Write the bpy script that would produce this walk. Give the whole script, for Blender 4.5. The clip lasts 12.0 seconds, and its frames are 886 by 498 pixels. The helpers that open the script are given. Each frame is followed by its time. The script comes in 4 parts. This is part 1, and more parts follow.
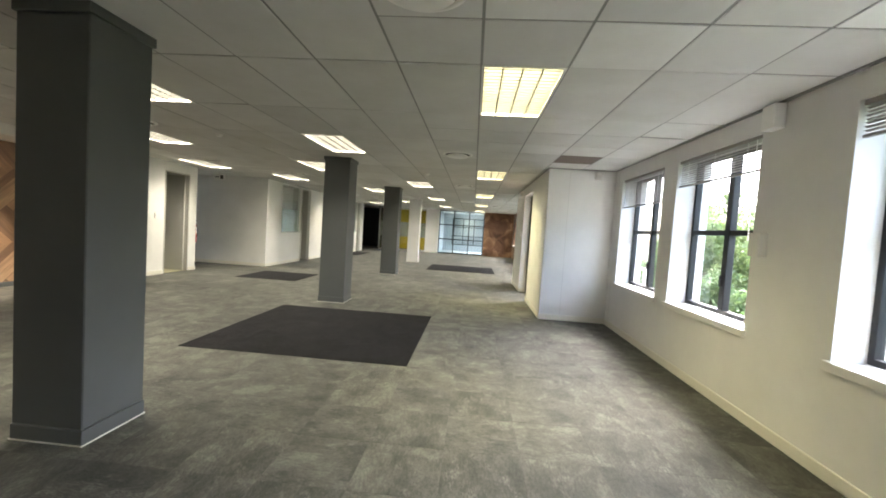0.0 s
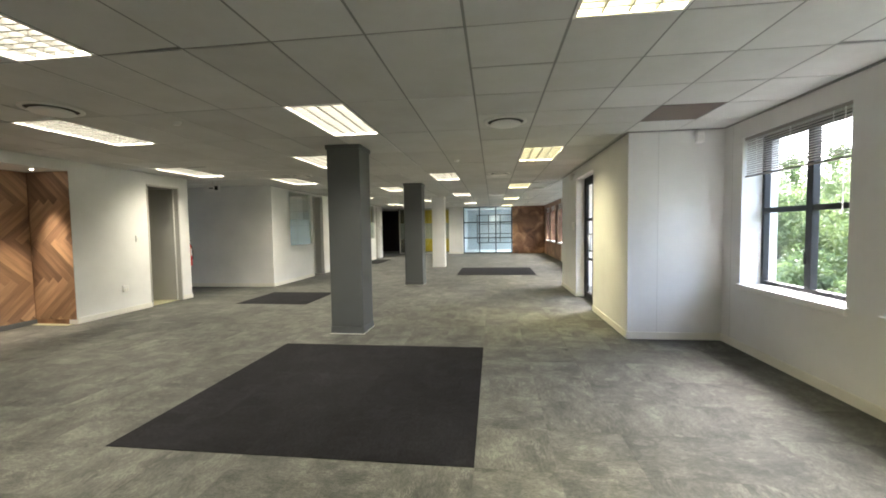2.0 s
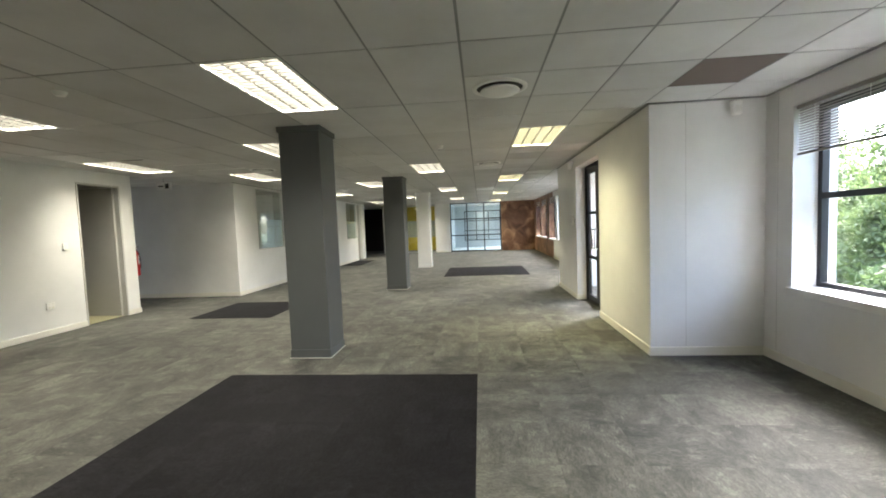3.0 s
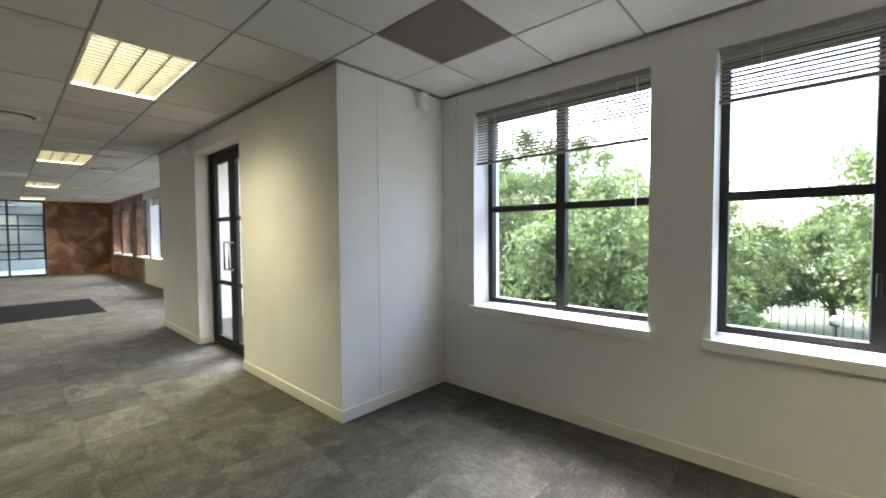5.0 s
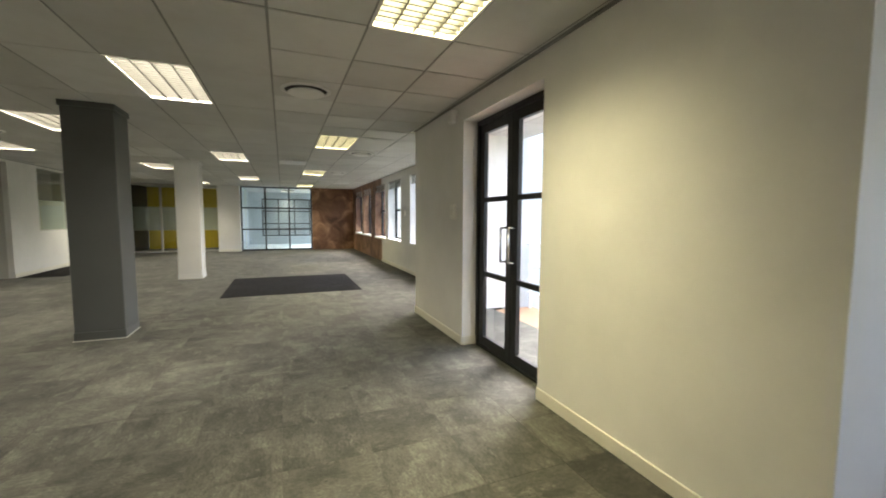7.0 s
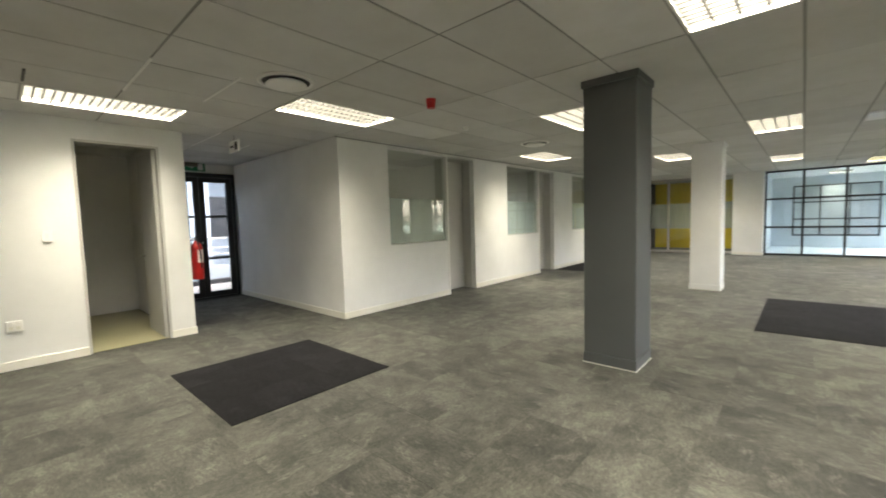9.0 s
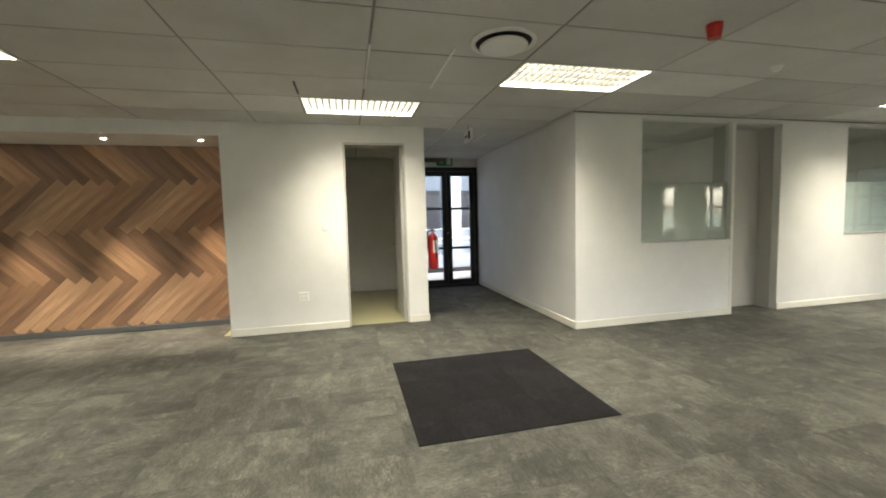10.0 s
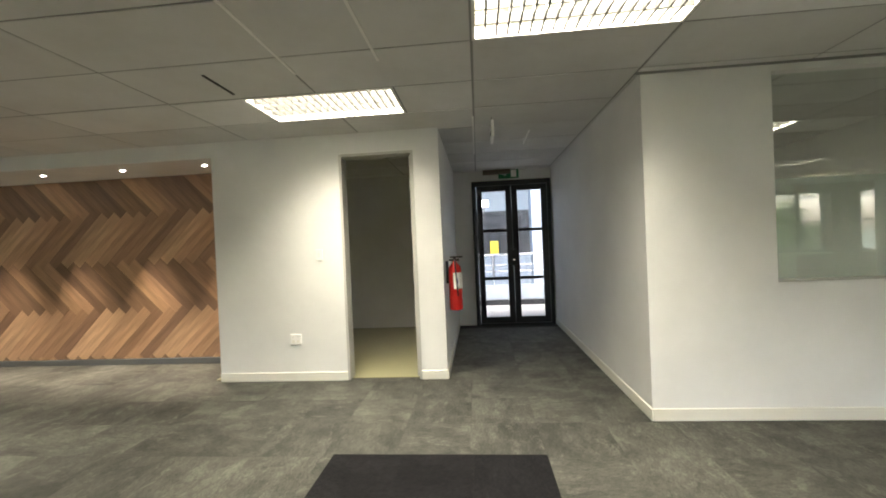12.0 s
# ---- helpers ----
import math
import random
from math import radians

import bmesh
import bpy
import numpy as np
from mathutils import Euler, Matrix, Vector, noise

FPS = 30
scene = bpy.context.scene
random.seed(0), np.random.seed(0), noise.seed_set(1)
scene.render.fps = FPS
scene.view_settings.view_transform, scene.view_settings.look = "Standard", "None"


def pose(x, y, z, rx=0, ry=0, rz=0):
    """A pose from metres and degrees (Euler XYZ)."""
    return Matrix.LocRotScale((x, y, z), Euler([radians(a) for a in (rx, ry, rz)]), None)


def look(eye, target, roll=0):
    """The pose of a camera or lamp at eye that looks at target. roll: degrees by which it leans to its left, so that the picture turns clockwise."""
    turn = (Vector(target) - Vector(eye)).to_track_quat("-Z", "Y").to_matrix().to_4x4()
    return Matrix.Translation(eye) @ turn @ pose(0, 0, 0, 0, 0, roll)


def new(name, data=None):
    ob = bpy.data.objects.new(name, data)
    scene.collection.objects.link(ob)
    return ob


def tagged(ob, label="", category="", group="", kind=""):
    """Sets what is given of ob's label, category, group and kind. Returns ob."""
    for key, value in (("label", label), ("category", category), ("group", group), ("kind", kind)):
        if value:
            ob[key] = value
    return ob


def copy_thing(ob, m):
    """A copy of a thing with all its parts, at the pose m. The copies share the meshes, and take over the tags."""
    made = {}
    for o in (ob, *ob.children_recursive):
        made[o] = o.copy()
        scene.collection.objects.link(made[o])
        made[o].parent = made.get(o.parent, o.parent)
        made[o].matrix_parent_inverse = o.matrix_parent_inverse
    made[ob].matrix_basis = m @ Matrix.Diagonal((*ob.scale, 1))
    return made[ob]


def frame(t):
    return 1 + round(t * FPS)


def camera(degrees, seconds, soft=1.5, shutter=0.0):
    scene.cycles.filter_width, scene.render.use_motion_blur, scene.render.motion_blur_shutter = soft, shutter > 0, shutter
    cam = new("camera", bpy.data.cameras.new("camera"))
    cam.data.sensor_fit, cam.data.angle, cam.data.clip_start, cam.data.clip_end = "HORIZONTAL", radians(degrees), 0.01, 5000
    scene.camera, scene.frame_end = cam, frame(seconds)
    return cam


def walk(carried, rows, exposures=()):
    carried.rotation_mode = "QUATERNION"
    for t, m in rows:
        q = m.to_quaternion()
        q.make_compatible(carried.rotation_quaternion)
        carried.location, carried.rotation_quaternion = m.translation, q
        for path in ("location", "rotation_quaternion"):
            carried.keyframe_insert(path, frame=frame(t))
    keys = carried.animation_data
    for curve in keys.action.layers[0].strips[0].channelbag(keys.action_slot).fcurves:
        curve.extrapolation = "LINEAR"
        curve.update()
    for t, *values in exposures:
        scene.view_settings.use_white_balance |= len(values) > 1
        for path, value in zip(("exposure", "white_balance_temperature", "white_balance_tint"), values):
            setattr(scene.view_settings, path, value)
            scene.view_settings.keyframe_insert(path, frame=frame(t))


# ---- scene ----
cam = camera(95.8, 12.0, soft=1.8, shutter=0.15)
PATH = [
    (0, (0.175, 0.581, 1.451), (0.028, 2.573, 1.353), 3.7),
    (0.5, (0.06, 0.998, 1.447), (-0.134, 2.988, 1.429), 3.0),
    (1, (-0.043, 1.405, 1.451), (-0.271, 3.391, 1.416), 0.8),
    (1.5, (-0.163, 1.842, 1.446), (-0.361, 3.828, 1.309), 0.6),
    (2, (-0.299, 2.294, 1.457), (-0.547, 4.276, 1.353), -0.9),
    (2.5, (-0.354, 2.799, 1.442), (-0.636, 4.776, 1.343), -2.9),
    (2.7, (-0.354, 2.988, 1.463), (-0.607, 4.969, 1.352), -2.7),
    (4.3, (-0.364, 4.572, 1.446), (0.405, 6.416, 1.34), -1.4),
    (4.5, (-0.325, 4.748, 1.445), (0.728, 6.446, 1.349), -1.3),
    (5, (-0.235, 5.124, 1.389), (1.242, 6.47, 1.311), -0.4),
    (5.5, (-0.213, 5.516, 1.382), (1.375, 6.727, 1.275), 0.8),
    (6, (-0.279, 5.961, 1.379), (1.235, 7.259, 1.234), 0.9),
    (6.5, (-0.312, 6.449, 1.382), (0.845, 8.072, 1.214), 0.5),
    (6.7, (-0.345, 6.62, 1.386), (0.64, 8.35, 1.223), 0.4),
    (8.3, (-0.69, 8.15, 1.416), (-1.205, 10.07, 1.272), -1.0),
    (8.5, (-0.784, 8.326, 1.412), (-1.554, 10.167, 1.267), -1.3),
    (9, (-1.023, 8.733, 1.393), (-2.359, 10.214, 1.251), -1.7),
    (9.5, (-1.299, 9.053, 1.39), (-3.045, 10.017, 1.243), -1.7),
    (10, (-1.624, 9.361, 1.391), (-3.565, 9.819, 1.242), -1.5),
    (10.5, (-1.89, 9.716, 1.391), (-3.88, 9.845, 1.239), -1.3),
    (11, (-2.206, 10.06, 1.359), (-4.201, 10.026, 1.226), -1.5),
    (11.5, (-2.535, 10.409, 1.387), (-4.529, 10.288, 1.298), -2.1),
    (12, (-2.816, 10.767, 1.397), (-4.809, 10.593, 1.377), -2.5),
]
walk(cam, [(t, look(eye, target, roll)) for t, eye, target, roll in PATH],
     [(0, 4.42, 6050, 10), (2.7, 4.3, 5900, 10), (4.5, 4.1, 5750, 10), (5.5, 3.75, 6100, 10), (6.5, 3.75, 6250, 10), (8.5, 4.25, 6050, 10), (12, 4.4, 6050, 10)])

# ---- world, light, exposure ----
CE = 2.62
world = bpy.data.worlds.new("overcast_sky")
scene.world = world
world.use_nodes = True
wt = world.node_tree
sky = wt.nodes.new("ShaderNodeTexSky")
sky.sky_type, sky.sun_disc = "NISHITA", False
sky.sun_elevation, sky.sun_rotation = radians(52), radians(50)
sky.dust_density, sky.air_density, sky.ozone_density = 5.0, 1.0, 1.0
grey = wt.nodes.new("ShaderNodeHueSaturation")
grey.inputs["Saturation"].default_value = 0.8
wt.links.new(sky.outputs[0], grey.inputs["Color"])
wt.links.new(grey.outputs[0], wt.nodes["Background"].inputs[0])
wt.nodes["Background"].inputs[1].default_value = 0.15
sun_data = bpy.data.lights.new("sun", "SUN")
sun_data.energy, sun_data.angle, sun_data.color = 0.9, radians(60), (1.0, 0.95, 0.88)
sun = new("sun", sun_data)
sun.matrix_world = look((15.7, 19, 18), (5, 10, 0))
LAMP_W = 6.1


# ---- materials ----
def nodes_of(name):
    m = bpy.data.materials.new(name)
    m.use_nodes = True
    return m, m.node_tree, m.node_tree.nodes["Principled BSDF"]


def link(t, a, b):
    t.links.new(a, b)


def noise_node(t, scale, detail=4, rough=0.55, coord="Object", stretch=None):
    co = t.nodes.new("ShaderNodeTexCoord")
    n = t.nodes.new("ShaderNodeTexNoise")
    n.inputs["Scale"].default_value, n.inputs["Detail"].default_value, n.inputs["Roughness"].default_value = scale, detail, rough
    if coord == "World":
        src = t.nodes.new("ShaderNodeNewGeometry").outputs["Position"]
    else:
        src = co.outputs[coord]
    if stretch:
        mp = t.nodes.new("ShaderNodeMapping")
        mp.inputs["Scale"].default_value = stretch
        link(t, src, mp.inputs["Vector"])
        src = mp.outputs[0]
    link(t, src, n.inputs["Vector"])
    return n


def ramp(t, src, stops):
    r = t.nodes.new("ShaderNodeValToRGB")
    e = r.color_ramp.elements
    while len(e) < len(stops):
        e.new(0.5)
    for el, (p, c) in zip(e, stops):
        el.position, el.color = p, (*c, 1)
    link(t, src, r.inputs[0])
    return r


def mix(t, fac, a, b, mode="MIX"):
    m = t.nodes.new("ShaderNodeMix")
    m.data_type, m.blend_type = "RGBA", mode
    for k, v in ((0, fac), (6, a), (7, b)):
        if isinstance(v, (int, float)):
            m.inputs[k].default_value = v
        elif isinstance(v, tuple):
            m.inputs[k].default_value = (*v, 1)
        else:
            link(t, v, m.inputs[k])
    return m.outputs[2]


def add_bump(t, p, src, strength, dist=0.01):
    b = t.nodes.new("ShaderNodeBump")
    b.inputs["Strength"].default_value, b.inputs["Distance"].default_value = strength, dist
    link(t, src, b.inputs["Height"])
    link(t, b.outputs[0], p.inputs["Normal"])


def paint(name, col, rough=0.55, vary=0.06, bump=0.12, metallic=0.0, scale=1.3):
    """Painted or moulded surface: cloudy tone, fine roller grain, scuffs."""
    m, t, p = nodes_of(name)
    big = noise_node(t, scale, 5, 0.6, "World")
    lo = tuple(c * (1 - vary) for c in col)
    hi = tuple(min(1, c * (1 + vary)) for c in col)
    r = ramp(t, big.outputs[0], [(0.3, lo), (0.7, hi)])
    link(t, r.outputs[0], p.inputs["Base Color"])
    fine = noise_node(t, 180, 3, 0.6, "World")
    rr = ramp(t, big.outputs[0], [(0.3, (rough * 0.9,) * 3), (0.7, (min(1, rough * 1.1),) * 3)])
    link(t, rr.outputs[0], p.inputs["Roughness"])
    p.inputs["Metallic"].default_value = metallic
    if bump:
        add_bump(t, p, fine.outputs[0], bump, 0.002)
    return m


def carpet_material(name, dark, light, patch, worn):
    """Loop-pile carpet tile: quarter-turned tiles, each with its own tone, soft clouds, ribbed pile and worn pale patches."""
    m, t, p = nodes_of(name)
    info = t.nodes.new("ShaderNodeObjectInfo")
    geo = t.nodes.new("ShaderNodeNewGeometry")
    def math_node(op, a, b):
        n = t.nodes.new("ShaderNodeMath")
        n.operation = op
        for k, v in enumerate((a, b)):
            if isinstance(v, (int, float)):
                n.inputs[k].default_value = v
            else:
                link(t, v, n.inputs[k])
        return n.outputs[0]
    f = math_node("FRACT", math_node("ADD", info.outputs["Random"], geo.outputs["Random Per Island"]), 0.0)
    off = t.nodes.new("ShaderNodeVectorMath")
    off.operation = "SCALE"
    off.inputs[0].default_value = (37.0, 53.0, 11.0)
    link(t, f, off.inputs["Scale"])
    pos = t.nodes.new("ShaderNodeVectorMath")
    pos.operation = "ADD"
    link(t, geo.outputs["Position"], pos.inputs[0])
    link(t, off.outputs[0], pos.inputs[1])
    sep, com = t.nodes.new("ShaderNodeSeparateXYZ"), t.nodes.new("ShaderNodeCombineXYZ")
    link(t, pos.outputs[0], sep.inputs[0])
    link(t, sep.outputs[1], com.inputs[0])
    link(t, sep.outputs[0], com.inputs[1])
    link(t, sep.outputs[2], com.inputs[2])
    turned = math_node("GREATER_THAN", math_node("FRACT", math_node("MULTIPLY", f, 7.0), 0.0), 0.5)
    way = mix(t, turned, pos.outputs[0], com.outputs[0])
    def tex(src, scale, stretch, detail):
        mp = t.nodes.new("ShaderNodeMapping")
        mp.inputs["Scale"].default_value = stretch
        link(t, src, mp.inputs["Vector"])
        n = t.nodes.new("ShaderNodeTexNoise")
        n.inputs["Scale"].default_value, n.inputs["Detail"].default_value, n.inputs["Roughness"].default_value = scale, detail, 0.65
        link(t, mp.outputs[0], n.inputs["Vector"])
        return n.outputs[0]
    cloud = tex(way, 3.0, (1, 1.5, 1), 2)
    mottle = tex(way, 26, (1, 2.2, 1), 4)
    pile = tex(way, 150, (0.5, 1.6, 1), 3)
    bare = tex(way, 5.5, (1, 1.6, 1), 2)
    rib = tex(way, 75, (0.5, 1.6, 1), 3)
    vor = t.nodes.new("ShaderNodeTexVoronoi")
    vor.distance = "CHEBYCHEV"
    vor.inputs["Scale"].default_value, vor.inputs["Randomness"].default_value = 4.2, 0.7
    link(t, way, vor.inputs["Vector"])
    block = ramp(t, vor.outputs["Color"], [(0.1, (0.78,) * 3), (0.9, (1.2,) * 3)])
    ra = ramp(t, cloud, [(0.32, dark), (0.68, light)])
    rb = ramp(t, mottle, [(0.38, (0.74,) * 3), (0.64, (1.28,) * 3)])
    rc = ramp(t, pile, [(0.36, (0.68,) * 3), (0.56, (1.04,) * 3), (0.68, (1.55,) * 3)])
    rt = ramp(t, f, [(0.0, (1 - patch,) * 3), (1.0, (1 + patch,) * 3)])
    col = mix(t, 1.0, ra.outputs[0], rb.outputs[0], "MULTIPLY")
    col = mix(t, 1.0, col, rc.outputs[0], "MULTIPLY")
    col = mix(t, 1.0, col, block.outputs[0], "MULTIPLY")
    col = mix(t, 1.0, col, rt.outputs[0], "MULTIPLY")
    # pale worn patches, broken up by the ribs of the pile
    wear = math_node("MULTIPLY", ramp(t, bare, [(0.55, (0,) * 3), (0.66, (1,) * 3)]).outputs[0], ramp(t, rib, [(0.44, (0,) * 3), (0.58, (1,) * 3)]).outputs[0])
    col = mix(t, math_node("MULTIPLY", wear, worn), col, tuple(c * 2.3 for c in light))
    link(t, col, p.inputs["Base Color"])
    p.inputs["Roughness"].default_value = 0.75 if worn > 0.1 else 0.8
    p.inputs["Specular IOR Level"].default_value = 0.42 if worn > 0.1 else 0.12
    p.inputs["Sheen Weight"].default_value = 0.04 if worn > 0.1 else 0.0
    add_bump(t, p, pile, 0.6, 0.004)
    return m


def swirl_material(name, stops):
    """Hand-brushed copper-brown plaster with broad arcs."""
    m, t, p = nodes_of(name)
    warp = noise_node(t, 0.8, 2, 0.5, "World")
    geo = t.nodes.new("ShaderNodeNewGeometry")
    v = t.nodes.new("ShaderNodeVectorMath")
    v.operation = "MULTIPLY_ADD"
    link(t, warp.outputs["Color"], v.inputs[0])
    v.inputs[1].default_value = (1.6, 1.6, 1.6)
    link(t, geo.outputs["Position"], v.inputs[2])
    n = t.nodes.new("ShaderNodeTexNoise")
    n.inputs["Scale"].default_value, n.inputs["Detail"].default_value = 1.3, 4
    n.inputs["Roughness"].default_value = 0.6
    n.inputs["Distortion"].default_value = 0.7
    link(t, v.outputs[0], n.inputs["Vector"])
    r = ramp(t, n.outputs[0], stops)
    link(t, r.outputs[0], p.inputs["Base Color"])
    p.inputs["Roughness"].default_value = 0.5
    add_bump(t, p, n.outputs[0], 0.3, 0.01)
    return m


def wood_material(name):
    m, t, p = nodes_of(name)
    info = t.nodes.new("ShaderNodeObjectInfo")
    g = noise_node(t, 9, 5, 0.6, "Object", (1.0, 1.0, 0.14))
    g2 = noise_node(t, 60, 3, 0.6, "Object", (1.0, 1.0, 0.06))
    r = ramp(t, g.outputs[0], [(0.3, (0.72,) * 3), (0.7, (1.22,) * 3)])
    r2 = ramp(t, g2.outputs[0], [(0.3, (0.86,) * 3), (0.7, (1.1,) * 3)])
    c = mix(t, 1.0, info.outputs["Color"], r.outputs[0], "MULTIPLY")
    c = mix(t, 1.0, c, r2.outputs[0], "MULTIPLY")
    link(t, c, p.inputs["Base Color"])
    p.inputs["Roughness"].default_value = 0.5
    add_bump(t, p, g2.outputs[0], 0.15, 0.002)
    return m


def glass_material(name, tint=(1, 1, 1), gloss=0.03):
    """Clear pane: sees through, with a mirror coat that grows at grazing angles."""
    m, t, p = nodes_of(name)
    t.nodes.remove(p)
    tr, gl = t.nodes.new("ShaderNodeBsdfTransparent"), t.nodes.new("ShaderNodeBsdfGlossy")
    tr.inputs[0].default_value, gl.inputs["Roughness"].default_value = (*tint, 1), 0.01
    lw = t.nodes.new("ShaderNodeLayerWeight")
    lw.inputs[0].default_value = 0.5
    pw = t.nodes.new("ShaderNodeMath")
    pw.operation, pw.inputs[1].default_value = "POWER", 4.0
    link(t, lw.outputs["Facing"], pw.inputs[0])
    fr = t.nodes.new("ShaderNodeMath")
    fr.operation = "MULTIPLY_ADD"
    fr.inputs[1].default_value, fr.inputs[2].default_value = 0.6, gloss
    link(t, pw.outputs[0], fr.inputs[0])
    mx = t.nodes.new("ShaderNodeMixShader")
    link(t, fr.outputs[0], mx.inputs[0])
    link(t, tr.outputs[0], mx.inputs[1])
    link(t, gl.outputs[0], mx.inputs[2])
    link(t, mx.outputs[0], t.nodes["Material Output"].inputs[0])
    return m


def frost_material(name, col, cover):
    m, t, p = nodes_of(name)
    p.inputs["Base Color"].default_value = (*col, 1)
    p.inputs["Roughness"].default_value = 0.35
    p.inputs["Alpha"].default_value = cover
    return m


def glow_material(name, col, strength):
    m, t, p = nodes_of(name)
    p.inputs["Base Color"].default_value = (*col, 1)
    p.inputs["Emission Color"].default_value = (*col, 1)
    p.inputs["Emission Strength"].default_value = strength
    return m


def leaf_material(name, a, b):
    m, t, p = nodes_of(name)
    g = t.nodes.new("ShaderNodeNewGeometry")
    r = ramp(t, g.outputs["Random Per Island"], [(0.0, a), (1.0, b)])
    link(t, r.outputs[0], p.inputs["Base Color"])
    p.inputs["Roughness"].default_value = 0.55
    tl = t.nodes.new("ShaderNodeBsdfTranslucent")
    link(t, r.outputs[0], tl.inputs[0])
    mx = t.nodes.new("ShaderNodeMixShader")
    mx.inputs[0].default_value = 0.4
    link(t, p.outputs[0], mx.inputs[1])
    link(t, tl.outputs[0], mx.inputs[2])
    link(t, mx.outputs[0], t.nodes["Material Output"].inputs[0])
    return m


WHITE = paint("wall_paint_white", (0.79, 0.785, 0.765))
WHITE_GLOSS = paint("gloss_white", (0.80, 0.79, 0.75), 0.3, 0.04, 0.04)
SKIRT = paint("skirting_cream", (0.78, 0.76, 0.68), 0.35, 0.05, 0.05)
COLUMN = paint("column_dark_grey", (0.098, 0.104, 0.104), 0.5, 0.08)
TEE = paint("ceiling_tee_metal", (0.24, 0.24, 0.23), 0.5, 0.1, 0)
def board_material():
    """Mineral ceiling board: tone differs a little from board to board, with pin marks."""
    m, t, p = nodes_of("ceiling_board")
    geo = t.nodes.new("ShaderNodeNewGeometry")
    r = ramp(t, geo.outputs["Random Per Island"], [(0.0, (0.60, 0.595, 0.58)), (0.9, (0.70, 0.695, 0.68)), (1.0, (0.80, 0.80, 0.79))])
    n = noise_node(t, 2.2, 5, 0.6, "World")
    st = ramp(t, n.outputs[0], [(0.3, (0.93, 0.925, 0.91)), (0.6, (1.03,) * 3)])
    link(t, mix(t, 1.0, r.outputs[0], st.outputs[0], "MULTIPLY"), p.inputs["Base Color"])
    p.inputs["Roughness"].default_value = 0.9
    f = noise_node(t, 150, 4, 0.7, "World")
    add_bump(t, p, f.outputs[0], 0.35, 0.003)
    return m


BOARD = board_material()
BLACK = paint("black_aluminium", (0.009, 0.0095, 0.011), 0.5, 0.15, 0.05)
CHROME = paint("brushed_steel", (0.6, 0.6, 0.6), 0.25, 0.05, 0, 1.0)
LOUVRE = paint("louvre_aluminium", (0.065, 0.063, 0.057), 0.35, 0.05, 0)
CARPET = carpet_material("carpet_grey", (0.040, 0.0392, 0.0318), (0.093, 0.0915, 0.0755), 0.22, 0.42)
MATTE = carpet_material("carpet_charcoal", (0.0085, 0.008, 0.0095), (0.012, 0.0115, 0.013), 0.12, 0.0)
BACKING = paint("carpet_backing", (0.035, 0.035, 0.035), 0.95)
BROWN = swirl_material("copper_plaster", [(0.28, (0.075, 0.03, 0.015)), (0.48, (0.19, 0.095, 0.048)), (0.68, (0.46, 0.27, 0.155))])
WOOD = wood_material("herringbone_oak")
VINYL = paint("vinyl_olive", (0.36, 0.34, 0.20), 0.35, 0.1)
GLASS = glass_material("clear_glass")
GLASS_BLUE = glass_material("blue_tinted_glass", (0.88, 0.94, 0.965), 0.06)
GLASS_GREEN = glass_material("partition_glass", (0.92, 0.95, 0.93), 0.05)
FROST = frost_material("frosted_film", (0.76, 0.79, 0.77), 0.5)
RED = paint("red_enamel", (0.50, 0.014, 0.012), 0.3, 0.06, 0)
PLASTIC = paint("white_plastic", (0.87, 0.86, 0.83), 0.35, 0.02, 0)
SLAT = paint("blind_slat", (0.30, 0.27, 0.25), 0.4, 0.08, 0)
GREEN = paint("sign_green", (0.02, 0.20, 0.09), 0.4, 0.05, 0)
YELLOW = paint("yellow_paint", (0.62, 0.46, 0.02), 0.5)
DOOR = paint("door_grey", (0.50, 0.49, 0.46), 0.45, 0.04)
VENT = paint("bare_board_brown", (0.17, 0.135, 0.115), 0.8, 0.12, 0.3)
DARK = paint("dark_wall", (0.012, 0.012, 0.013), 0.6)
CONCRETE = paint("walkway_concrete", (0.24, 0.23, 0.22), 0.8, 0.15, 0.3)
TERRA = paint("terracotta_paving", (0.46, 0.27, 0.16), 0.7, 0.15, 0.3)
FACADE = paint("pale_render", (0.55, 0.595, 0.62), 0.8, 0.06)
# Darker copy of the pale render; the void's shade is put into its colour.
FACADE_SHADED = paint("pale_render_shaded", (0.20, 0.225, 0.25), 0.8, 0.08)
BARK = paint("bark", (0.085, 0.06, 0.042), 0.9, 0.4, 0.8, 0, 6)
GRASS = paint("lawn", (0.034, 0.054, 0.015), 0.9, 0.35, 0.6, 0, 0.6)
LEAF_A = leaf_material("leaf_fresh", (0.08, 0.125, 0.036), (0.155, 0.20, 0.07))
LEAF_B = leaf_material("leaf_deep", (0.06, 0.105, 0.033), (0.12, 0.165, 0.06))
SPOT = glow_material("downlight_glow", (1.0, 0.93, 0.8), 5.0)
GLOBE = glow_material("globe_glow", (1.0, 0.95, 0.85), 1.0)


# ---- building helpers ----
def box(bm, x0, y0, z0, x1, y1, z1):
    c = [bm.verts.new((x, y, z)) for x in (x0, x1) for y in (y0, y1) for z in (z0, z1)]
    for f in ((0, 1, 3, 2), (4, 6, 7, 5), (0, 4, 5, 1), (2, 3, 7, 6), (0, 2, 6, 4), (1, 5, 7, 3)):
        bm.faces.new([c[i] for i in f])
    return c


